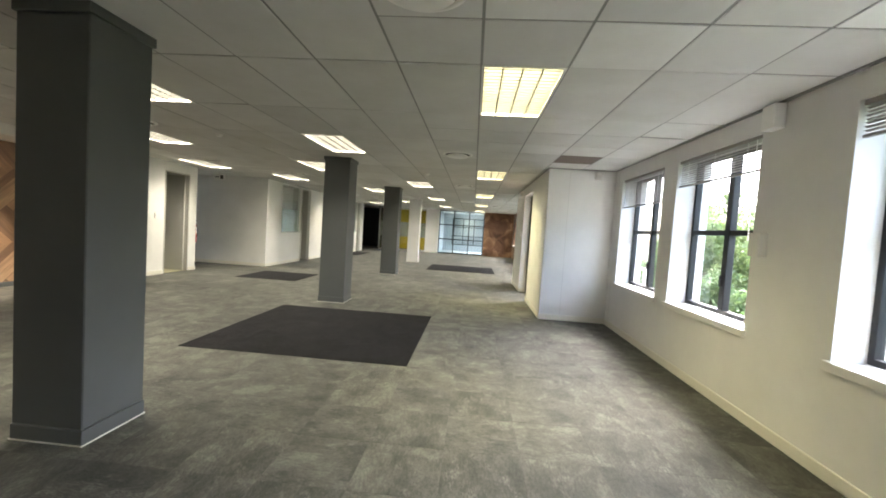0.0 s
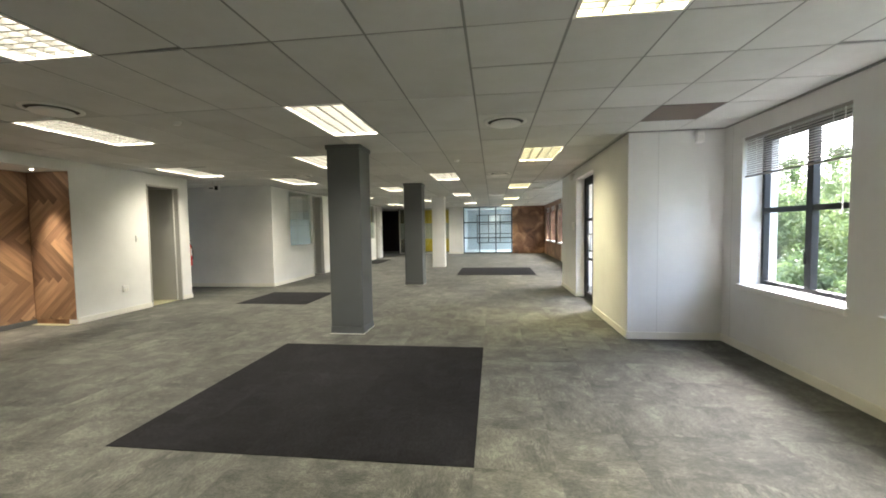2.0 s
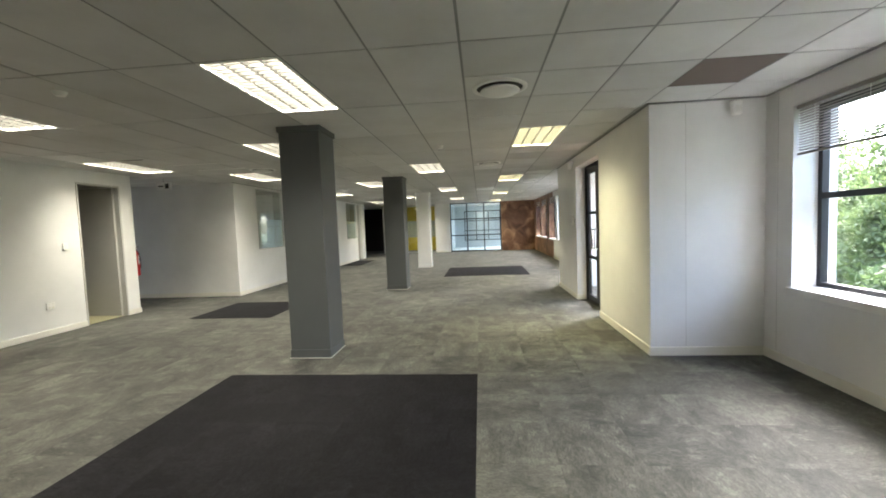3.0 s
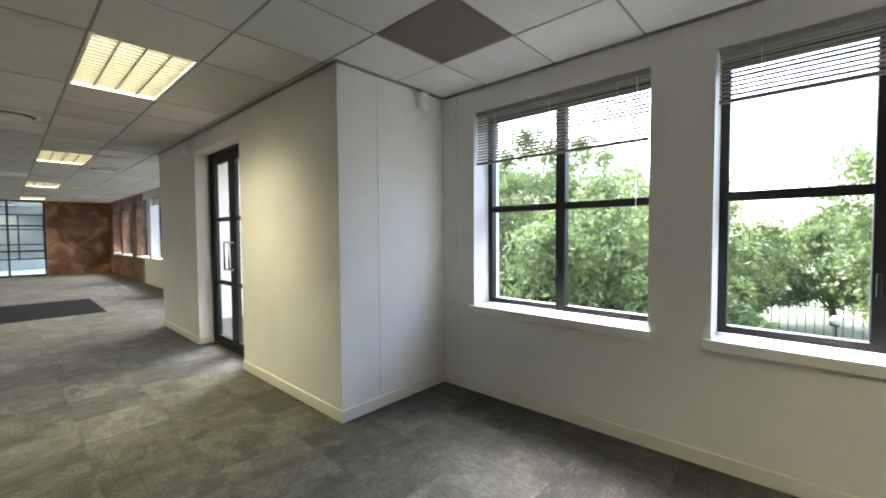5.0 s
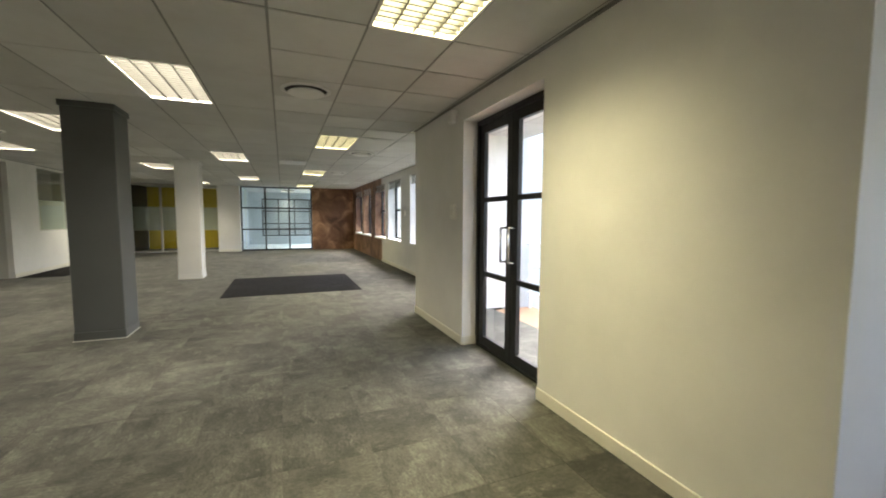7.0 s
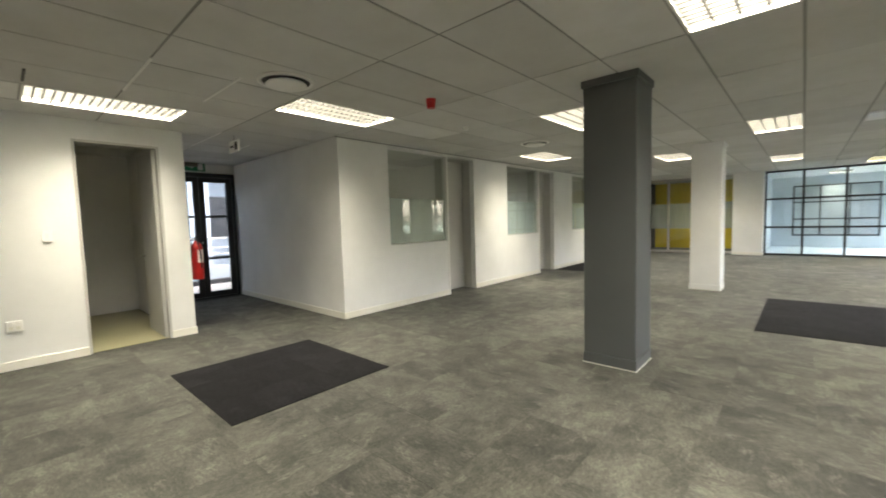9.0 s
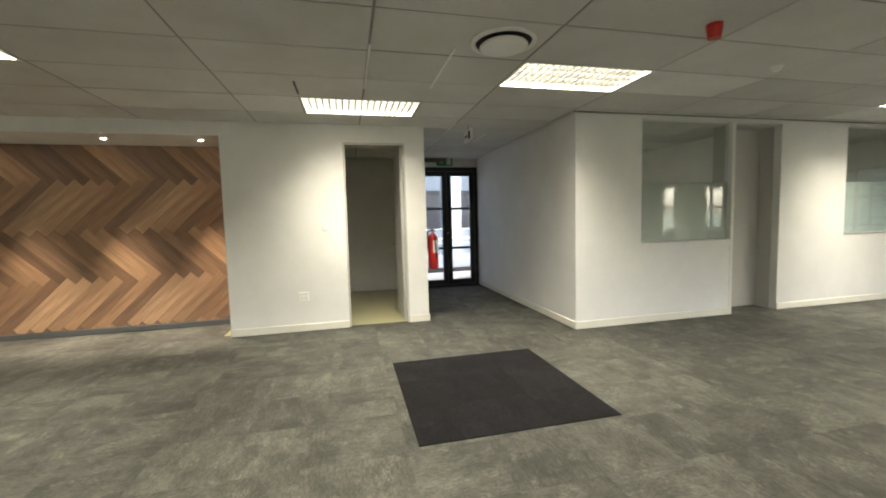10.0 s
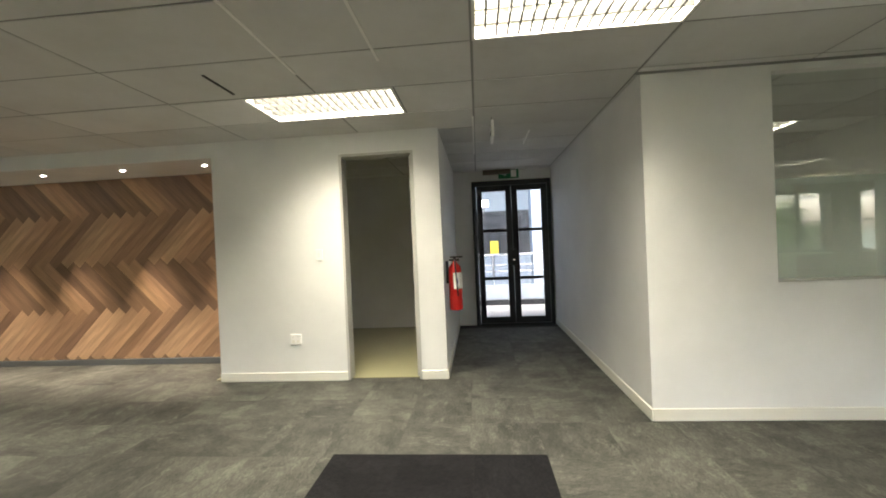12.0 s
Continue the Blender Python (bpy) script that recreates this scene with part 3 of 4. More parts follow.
def venetian(a, b, low):
    base = thing("venetian_blind", (2.555, (a + b) / 2, Z1), "brown-grey venetian blind, raised part way, slats open", "blind", "window blinds")
    w = (b - a) / 2
    bx("headrail", (-0.022, -w, -0.035), (0.022, w, -0.002), SLAT, base, bevel=0.002)
    top, bottom = Z1 - 0.04, low
    count = max(6, int((top - bottom) / 0.0235))
    bm = bmesh.new()
    pts = [(-0.0125, 0.0), (-0.005, 0.0025), (0.005, 0.0025), (0.0125, 0.0)]
    tilt = radians(-18)
    rows = []
    for y in (-w, w):
        rows.append([bm.verts.new((px * math.cos(tilt) - pz * math.sin(tilt), y, px * math.sin(tilt) + pz * math.cos(tilt))) for px, pz in pts])
        rows.append([bm.verts.new((px * math.cos(tilt) - pz * math.sin(tilt), y, px * math.sin(tilt) + pz * math.cos(tilt) - 0.0012)) for px, pz in pts])
    t0, b0, t1, b1 = rows
    for k in range(3):
        bm.faces.new([t0[k], t0[k + 1], t1[k + 1], t1[k]])
        bm.faces.new([b0[k], b0[k + 1], b1[k + 1], b1[k]])
    for k in (0, 3):
        bm.faces.new([t0[k], t1[k], b1[k], b0[k]])
    me = mesh_of("slat", bm, SLAT)
    for k in range(count):
        o = new("slat", me)
        o.parent = base
        o.location = (0, 0, -0.05 - 0.0235 * k)
        o.rotation_euler = (rng.uniform(-0.003, 0.003), rng.uniform(-0.06, 0.06), 0)
    zb = -0.05 - 0.0235 * count
    bx("bottom_rail", (-0.014, -w, zb - 0.02), (0.014, w, zb), SLAT, base, bevel=0.002)
    for y in (-w * 0.72, 0.0, w * 0.72):
        bm = bmesh.new()
        cyl(bm, (-0.014, y, zb), (-0.014, y, -0.03), 0.0016, n=5)
        part("ladder_cord", bm, PLASTIC, base)
    bm = bmesh.new()
    cyl(bm, (-0.02, -w * 0.9, -0.9), (-0.02, -w * 0.9, -0.03), 0.003, n=6)
    part("tilt_wand", bm, PLASTIC, base)


for n, ((a, b), low) in enumerate(zip(WIN, (2.1, 2.2, 2.13, 2.0))):
    window(n + 1, a, b, low)
for n, (a, b) in enumerate(WINF):
    window(n + 5, a, b, 2.36)


# ---- glazed doors ----
def glazed_leaf(parent, u0, u1, z0, z1, w0, w1, axis, handle_side, bars):
    """One black door leaf with three panes. axis 'y': the leaf spans y and its faces lie at x = w0, w1."""
    def at(u, w, z):
        return (w, u, z) if axis == "y" else (u, w, z)
    def slab(name, ua, ub, wa, wb, za, zb, mat, p, bevel=0.003):
        lo, hi = at(ua, wa, za), at(ub, wb, zb)
        return bx(name, tuple(map(min, lo, hi)), tuple(map(max, lo, hi)), mat, p, bevel=bevel)
    leaf = slab("door_leaf", u0, u0 + 0.095, w0, w1, z0, z1, BLACK, parent)
    slab("stile", u1 - 0.095, u1, w0, w1, z0, z1, BLACK, leaf)
    slab("rail", u0 + 0.095, u1 - 0.095, w0, w1, z1 - 0.09, z1, BLACK, leaf)
    slab("rail", u0 + 0.095, u1 - 0.095, w0, w1, z0, z0 + 0.10, BLACK, leaf)
    edges = [z0 + 0.10] + bars + [z1 - 0.09]
    for z in bars:
        slab("glazing_bar", u0 + 0.095, u1 - 0.095, w0 + 0.005, w1 - 0.005, z - 0.025, z + 0.025, BLACK, leaf)
    for k in range(len(edges) - 1):
        p = slab("pane", u0 + 0.095, u1 - 0.095, (w0 + w1) / 2 - 0.003, (w0 + w1) / 2 + 0.003, edges[k] + (0.025 if k else 0), edges[k + 1] - (0.025 if k < len(edges) - 2 else 0), GLASS, leaf, 0)
        p.visible_shadow = False
    return leaf


dr = thing("door_1", (0, 0, 0), "black aluminium glazed double door with steel pull handles", "door", kind="structure")
bm = bmesh.new()
for q in ((1.56, 9.40, 0.005, 1.635, 9.45, 2.41), (1.56, 10.75, 0.005, 1.635, 10.80, 2.41), (1.56, 9.45, 2.36, 1.635, 10.75, 2.41), (1.56, 9.45, 0.002, 1.635, 10.75, 0.02)):
    box(bm, *q)
part("door_frame", bm, BLACK, dr)
for u0, u1, hy in ((9.455, 10.097, 10.03), (10.103, 10.745, 10.17)):
    leaf = glazed_leaf(dr, u0, u1, 0.025, 2.355, 1.575, 1.62, "y", 0, [0.80, 1.58])
    bm = bmesh.new()
    for a, b in (((1.50, hy, 0.98), (1.50, hy, 1.30)), ((1.50, hy, 0.98), (1.58, hy, 0.98)), ((1.50, hy, 1.30), (1.58, hy, 1.30))):
        cyl(bm, a, b, 0.011)
    part("pull_handle", bm, CHROME, leaf, "steel pull handle", smooth=True)
dx = thing("door_2", (0, 0, 0), "black aluminium glazed double exit door, closed", "door", kind="structure")
bm = bmesh.new()
for q in ((-9.72, 10.70, 0.005, -9.62, 10.77, 2.44), (-9.72, 11.95, 0.005, -9.62, 12.01, 2.44), (-9.72, 10.77, 2.36, -9.62, 11.95, 2.44), (-9.72, 10.77, 0.002, -9.62, 11.95, 0.03)):
    box(bm, *q)
part("door_frame", bm, BLACK, dx)
for u0, u1 in ((10.775, 11.357), (11.363, 11.945)):
    leaf = glazed_leaf(dx, u0, u1, 0.035, 2.355, -9.695, -9.645, "y", 0, [0.79, 1.60])
bx("lock_plate", (-9.645, 11.30, 1.0), (-9.62, 11.42, 1.28), BLACK, dx, bevel=0.004)
bm = bmesh.new()
cyl(bm, (-9.622, 11.36, 1.1), (-9.605, 11.36, 1.1), 0.014)
part("lock_cylinder", bm, CHROME, dx)

# store room door, open inwards
sd = thing("door_3", (-7.05, 10.09, 0), "pale grey store room door standing open inwards", "door", kind="structure")
bx("door_leaf", (-0.76, -0.02, 0.01), (0.0, 0.02, 2.37), DOOR, sd, bevel=0.003)
bm = bmesh.new()
cyl(bm, (-0.69, -0.02, 1.03), (-0.69, -0.06, 1.03), 0.01)
cyl(bm, (-0.69, -0.06, 1.03), (-0.58, -0.06, 1.03), 0.009)
part("lever_handle", bm, CHROME, sd, smooth=True)
bm = bmesh.new()
for q in ((-7.115, 9.335, 0.006, -6.955, 9.36, 2.40), (-7.115, 10.105, 0.006, -6.955, 10.13, 2.40), (-7.115, 9.36, 2.375, -6.955, 10.105, 2.40)):
    box(bm, *q)
structure("door_frame_closet", bm, DOOR, "grey steel frame of the store room doorway", "door frame")

# ---- offices: glazed panels and doors ----
for n, ((a, b), (c, d)) in enumerate(zip(OFF, ODOOR)):
    win = thing("office_window_%d" % (n + 1), (0, 0, 0), "office glass panel with a frosted lower band", "window", "office glass panels", "structure")
    bx("pane", (-6.006, a, 1.03), (-5.998, b, 2.55), GLASS_GREEN, win)
    bx("frosted_film", (-6.012, a + 0.004, 1.035), (-6.0095, b - 0.004, 1.78), FROST, win, "greenish frosted film")
    bx("glazing_bead", (-6.03, a, 1.02), (-5.94, b, 1.034), DOOR, win, bevel=0.002)
    bx("post", (-6.055, b + 0.003, 0.0), (-5.94, c - 0.003, 2.56), WHITE_GLOSS, win, bevel=0.003)
    od = thing("office_door_%d" % (n + 1), (-6.24, d - 0.01, 0), "pale grey full-height office door, set back and closed", "door", "office doors", "structure")
    bx("door_leaf", (-0.04, -(d - c) + 0.03, 0.012), (0.0, 0.0, 2.54), DOOR, od, bevel=0.002)
    bm = bmesh.new()
    cyl(bm, (0.0, -0.70, 1.03), (0.045, -0.70, 1.03), 0.01)
    cyl(bm, (0.045, -0.70, 1.03), (0.045, -0.60, 1.03), 0.009)
    part("lever_handle", bm, CHROME, od, smooth=True)
    w = d - c
    bx("jamb_lining", (-0.04, 0.0015, 0.0), (0.185, 0.0085, 2.55), DOOR, od)
    bx("jamb_lining", (-0.04, -w + 0.0115, 0.0), (0.185, -w + 0.0285, 2.55), DOOR, od)
    bx("head_lining", (-0.04, -w + 0.0295, 2.5425), (0.185, 0.0, 2.5565), DOOR, od)

# ---- end wall: glazed screens ----
def grid_screen(name, label, x0, x1, z0, z1, y, cols, rows, bar, glass):
    base = thing(name, (0, 0, 0), label, "glazed screen", kind="structure")
    bm = bmesh.new()
    for q in ((x0, y, z0, x0 + bar, y + 0.06, z1), (x1 - bar, y, z0, x1, y + 0.06, z1), (x0 + bar, y, z0, x1 - bar, y + 0.06, z0 + bar), (x0 + bar, y, z1 - bar, x1 - bar, y + 0.06, z1)):
        box(bm, *q)
    part("window_frame", bm, BLACK, base)
    xs = [x0 + (x1 - x0) * k / cols for k in range(cols + 1)]
    zs = [z0 + (z1 - z0) * k / rows for k in range(rows + 1)]
    for x in xs[1:-1]:
        bx("mullion", (x - bar / 2, y, z0 + bar), (x + bar / 2, y + 0.06, z1 - bar), BLACK, base)
    for z in zs[1:-1]:
        bx("transom", (x0 + bar, y - 0.004, z - bar / 2), (x1 - bar, y + 0.056, z + bar / 2), BLACK, base)
    for i in range(cols):
        for k in range(rows):
            p = bx("pane", (xs[i] + bar / 2, y + 0.03, zs[k] + bar / 2), (xs[i + 1] - bar / 2, y + 0.034, zs[k + 1] - bar / 2), glass, base)
            p.visible_shadow = False
    return base


grid_screen("screen_1", "black gridded full-height glass screen", -1.955, 0.78, 0.005, CE, 24.94, 3, 3, 0.055, GLASS_BLUE)
grid_screen("screen_2", "black gridded inner window of the bright room", -1.35, 0.95, 0.42, 2.3, 29.02, 3, 3, 0.05, GLASS)
gs = thing("glass_partition", (0, 0, 0), "frameless glass partition with a frosted band", "glass partition", kind="structure")
for k, (a, b) in enumerate(((-5.68, -4.72), (-4.70, -3.74), (-3.72, -2.77))):
    bx("pane", (a, 25.2, 0.06), (b, 25.21, 2.56), GLASS_GREEN, gs)
    bx("frosted_film", (a + 0.02, 25.213, 0.85), (b - 0.02, 25.215, 1.75), FROST, gs)
bx("sill_channel", (-5.7, 25.17, 0.0), (-2.76, 25.24, 0.06), DOOR, gs)
bx("head_channel", (-5.7, 25.17, 2.56), (-2.76, 25.24, CE + 0.01), DOOR, gs)
for x in (-5.69, -4.71):
    bx("post", (x - 0.03, 25.165, 0.06), (x + 0.03, 25.245, 2.56), DOOR, gs)


# ---- small wall fixtures ----
def plate(name, label, cat, x, y, z, nx, ny, w, h, d, mat, rocker=True):
    """A face plate on a wall whose normal is (nx, ny)."""
    base = thing(name, (x, y, z), label, cat)
    base.rotation_euler = (0, 0, math.atan2(ny, nx))
    bx("plate", (0.0005, -w / 2, -h / 2), (d, w / 2, h / 2), mat, base, bevel=0.003)
    if rocker:
        bx("rocker", (d, -w * 0.16, -h * 0.2), (d + 0.004, w * 0.16, h * 0.2), WHITE_GLOSS, base, bevel=0.001)
    return base


plate("light_switch", "white light switch beside the store room doorway", "light switch", -6.965, 9.08, 1.35, 1, 0, 0.075, 0.12, 0.018, PLASTIC)
ps = plate("power_socket", "white double power socket near the skirting", "power socket", -6.965, 8.78, 0.45, 1, 0, 0.12, 0.11, 0.02, PLASTIC, False)
for y in (-0.025, 0.025):
    bx("switch", (0.02, y - 0.012, 0.02), (0.023, y + 0.012, 0.04), WHITE_GLOSS, ps)
    bx("outlet", (0.02, y - 0.015, -0.035), (0.0212, y + 0.015, -0.005), SKIRT, ps)
plate("keypad", "white alarm keypad on the projection beside the door", "keypad", 1.40, 11.03, 1.455, -1, 0, 0.10, 0.16, 0.035, PLASTIC)
plate("junction_box", "white box on the pier between windows", "junction box", XE, 4.03, 1.49, -1, 0, 0.12, 0.19, 0.07, PLASTIC, False)
plate("junction_box", "white sensor box high on the window pier", "junction box", XE, 3.98, 2.50, -1, 0, 0.14, 0.19, 0.09, PLASTIC, False)
plate("thermostat", "small white control on the wall between far windows", "thermostat", XE, 16.78, 1.5, -1, 0, 0.08, 0.13, 0.03, PLASTIC)


def alarm_sensor(x, y, z, nx, ny):
    base = thing("alarm_sensor", (x, y, z), "small white alarm sensor on a bracket under the ceiling", "alarm sensor", "alarm sensors")
    base.rotation_euler = (0, 0, math.atan2(ny, nx))
    base.scale = (1.4, 1.4, 1.2)
    bx("bracket", (0.0005, -0.015, -0.02), (0.04, 0.015, 0.02), PLASTIC, base)
    bm = bmesh.new()
    box(bm, 0.025, -0.032, -0.10, 0.075, 0.032, 0.015)
    part("body", bm, PLASTIC, base, bevel=0.01)
    bx("lens", (0.075, -0.02, -0.08), (0.079, 0.02, -0.03), WHITE_GLOSS, base, bevel=0.0015)


alarm_sensor(2.2, 7.625, 2.56, 0, -1)
alarm_sensor(1.40, 10.95, 2.52, -1, 0)

# panel joint strips
for q in (((1.755, 7.6235, 0.10), (1.758, 7.6255, 2.60)), ((2.5185, 7.455, 0.10), (2.5205, 7.458, 2.60))):
    bm = bmesh.new()
    box(bm, *q[0], *q[1])
    structure("joint_strip", bm, DOOR, "thin vertical panel joint in the wall", "trim")

# fire extinguisher
fe = thing("fire_extinguisher", (-7.10, 10.416, 0.70), "red fire extinguisher hung on a wall bracket", "fire extinguisher")
bm = bmesh.new()
prev = None
for r, z in ((0.001, 0.0), (0.066, 0.0), (0.075, 0.012), (0.075, 0.44), (0.066, 0.485), (0.04, 0.515), (0.022, 0.53), (0.022, 0.55), (0.001, 0.55)):
    cur = [bm.verts.new((r * math.cos(a * math.tau / 24), 0.1 + r * math.sin(a * math.tau / 24), z)) for a in range(24)]
    if prev:
        for k in range(24):
            bm.faces.new([prev[k], prev[(k + 1) % 24], cur[(k + 1) % 24], cur[k]])
    prev = cur
part("cylinder", bm, RED, fe, smooth=True)
bm = bmesh.new()
box(bm, -0.012, 0.04, 0.55, 0.012, 0.15, 0.57)
box(bm, -0.012, 0.05, 0.585, 0.012, 0.19, 0.60)
cyl(bm, (0, 0.1, 0.54), (0, 0.1, 0.60), 0.016)
part("valve_lever", bm, BLACK, fe)
bm = bmesh.new()
for k in range(8):
    a0, a1 = k / 8, (k + 1) / 8
    f = lambda s: (0.02 + 0.075 * math.sin(s * 2.2), 0.1 + 0.03 * s, 0.56 - 0.40 * s + 0.05 * math.sin(s * math.pi))
    cyl(bm, f(a0), f(a1), 0.009, n=8)
part("hose", bm, BLACK, fe, smooth=True)
bm = bmesh.new()
for k in range(8):
    a0, a1 = (-0.2 + 1.9 * k / 8), (-0.2 + 1.9 * (k + 1) / 8)
    vs = [bm.verts.new((0.0765 * math.cos(a), 0.1 + 0.0765 * math.sin(a), z)) for a, z in ((a0, 0.24), (a1, 0.24), (a1, 0.42), (a0, 0.42))]
    bm.faces.new(vs)
bmesh.ops.remove_doubles(bm, verts=bm.verts, dist=1e-5)
part("label_sticker", bm, PLASTIC, fe, "white printed sticker")
bx("text_bars", (0.0735, 0.115, 0.30), (0.0755, 0.135, 0.36), paint("sticker_blue", (0.03, 0.06, 0.25), 0.4), fe)
bx("wall_bracket", (-0.03, 0.0005, 0.30), (0.03, 0.03, 0.55), BLACK, fe)

fe.scale = (0.95, 0.95, 0.95)

# red sounder under the ceiling
sn = thing("fire_sounder", (-3.86, 11.76, CE), "red fire alarm sounder under the ceiling", "fire alarm")
bm = bmesh.new()
cyl(bm, (0, 0, -0.03), (0, 0, 0.0), 0.05, n=24)
part("base", bm, RED, sn)
bm = bmesh.new()
cyl(bm, (0, 0, -0.09), (0, 0, -0.03), 0.04, 0.048, n=24)
part("body", bm, RED, sn)
for x, y in ((-4.4, 13.0), (-0.9, 9.2), (-3.6, 6.2)):
    bm = bmesh.new()
    cyl(bm, (0, 0, -0.035), (0, 0, 0.0), 0.03, 0.05, n=20)
    o = part("smoke_detector", bm, PLASTIC)
    o.location = (x, y, CE)
    tagged(o, "small round white smoke detector on the ceiling", "smoke detector", "smoke detectors")

# exit signs
def exit_sign(name, x, y, z, label, hang):
    base = thing(name, (x, y, z), label, "exit sign")
    bx("panel", (-0.012, -0.17, -0.08), (0.012, 0.17, 0.08), GREEN if not hang else PLASTIC, base, bevel=0.003)
    for s in (1, -1):
        bm = bmesh.new()
        m = 0.0135 * s
        def poly(pts):
            v0 = [bm.verts.new((m, p[0], p[1])) for p in pts]
            v1 = [bm.verts.new((m * 0.9, p[0], p[1])) for p in pts]
            bm.faces.new(v0)
            for k in range(len(pts)):
                bm.faces.new([v0[k], v0[(k + 1) % len(pts)], v1[(k + 1) % len(pts)], v1[k]])
        poly([(-0.12, 0.015), (-0.07, 0.015), (-0.07, 0.045), (-0.02, 0.0), (-0.07, -0.045), (-0.07, -0.015), (-0.12, -0.015)])
        poly([(0.04, -0.06), (0.13, -0.06), (0.13, 0.06), (0.04, 0.06)])
        part("pictogram", bm, PLASTIC if not hang else BLACK, base)
    if hang:
        for y2 in (-0.12, 0.12):
            bm = bmesh.new()
            cyl(bm, (0, y2, 0.08), (0, y2, CE - z), 0.003, n=6)
            part("hanger", bm, CHROME, base)


exit_sign("exit_sign", -9.645, 11.33, 2.55, "green exit sign above the exit doors", False)
hs = thing("hanging_sign", (-6.75, 10.95, 2.47), "white double-sided exit sign with a black arrow hung from the ceiling", "exit sign")
bx("panel", (-0.16, -0.012, -0.075), (0.16, 0.012, 0.075), PLASTIC, hs, bevel=0.003)
for s in (-1, 1):
    bx("arrow_bar", (-0.11, 0.0125 * s - 0.0008, -0.012), (0.0, 0.0125 * s + 0.0008, 0.012), BLACK, hs)
    bx("pictogram", (0.04, 0.0125 * s - 0.0008, -0.05), (0.12, 0.0125 * s + 0.0008, 0.05), BLACK, hs)
bm = bmesh.new()
cyl(bm, (0, 0, 0.075), (0, 0, 0.17), 0.006, n=8)
part("hanger", bm, CHROME, hs)
bx("door_closer_box", (-9.66, 10.9, 2.545), (-9.52, 11.35, 2.61), VENT, bevel=0.004)
tagged(bpy.data.objects["door_closer_box"], "brown metal box above the exit doors", "box")

# downlights in the bulkhead soffit
for k in range(9):
    y = 7.62 - 1.04 * k
    dl = thing("downlight", (-7.26, y, 2.455), "small round recessed downlight, switched on", "downlight", "bulkhead downlights")
    bm = bmesh.new()
    bmesh.ops.create_cone(bm, cap_ends=True, segments=24, radius1=0.043, radius2=0.048, depth=0.006, matrix=Matrix.Translation((0, 0, -0.0035)))
    part("bezel", bm, PLASTIC, dl)
    bm = bmesh.new()
    cyl(bm, (0, 0, -0.009), (0, 0, -0.0066), 0.022, n=20)
    part("lens", bm, SPOT, dl)
    sd_ = bpy.data.lights.new("downlight_beam", "SPOT")
    sd_.energy, sd_.spot_size, sd_.spot_blend, sd_.shadow_soft_size, sd_.color = 26.0, radians(50), 1.0, 0.025, (1.0, 0.82, 0.6)
    o = new("downlight_beam", sd_)
    o.location = (-7.26, y, 2.44)


# ---- dark carpet mats ----
def mat_patch(x0, y0, x1, y1, nx, ny):
    base = thing("carpet_inset", (x0, y0, 0), "charcoal carpet tile patch set into the grey carpet", "carpet", "dark carpet insets")
    w, h = (x1 - x0) / nx, (y1 - y0) / ny
    bm = bmesh.new()
    box(bm, 0.0002, 0.0002, 0.0005, w - 0.0002, h - 0.0002, 0.0055)
    me = mesh_of("carpet_tile", bm, MATTE, bevel=0.0003)
    for i in range(nx):
        for j in range(ny):
            o = new("carpet_tile", me)
            o.parent = base
            o.location = (i * w, j * h, rng.uniform(0, 0.0002))


MATS = [(-2.945, 4.655, -0.425, 7.10, 5, 5), (-5.45, 9.73, -3.96, 11.16, 3, 3), (-1.42, 14.57, 1.0, 16.86, 5, 5), (-5.93, 18.62, -5.1, 20.9, 2, 5)]
for q in MATS:
    mat_patch(*q)

# ---- outside: ground, trees, fence, balcony, walkway ----
bm = bmesh.new()
g = [bm.verts.new(p) for p in ((-900, -900, -3.6), (900, -900, -3.6), (900, 900, -3.6), (-900, 900, -3.6))]
bm.faces.new(g)
structure("ground", bm, GRASS, "lawn and planting outside the building", "ground")
bm = bmesh.new()
box(bm, -9.9, -3.2, -3.6, 2.78, 31, -0.3)
structure("storey_below", bm, FACADE, "rendered storey below the office floor", "building")
bm = bmesh.new()
box(bm, 1.64, 7.8, -0.28, 3.3, 12.27, -0.03)
structure("balcony_floor", bm, TERRA, "terracotta balcony floor outside the glazed door", "balcony")
rl = thing("balcony_railing", (0, 0, 0), "white tubular steel balcony railing", "railing")
for y in (7.85, 9.3, 10.75, 12.2):
    bm = bmesh.new()
    cyl(bm, (3.22, y, -0.03), (3.22, y, 0.98), 0.022)
    part("post", bm, PLASTIC, rl)
for z in (0.2, 0.42, 0.64, 0.98):
    bm = bmesh.new()
    cyl(bm, (3.22, 7.8, z), (3.22, 12.27, z), 0.02 if z > 0.9 else 0.012)
    part("rail", bm, PLASTIC, rl)
bx("balcony_screen", (2.9, 12.3, -0.3), (4.6, 12.5, 2.9), FACADE)
tagged(bpy.data.objects["balcony_screen"], "pale rendered wall at the end of the balcony", "wall")

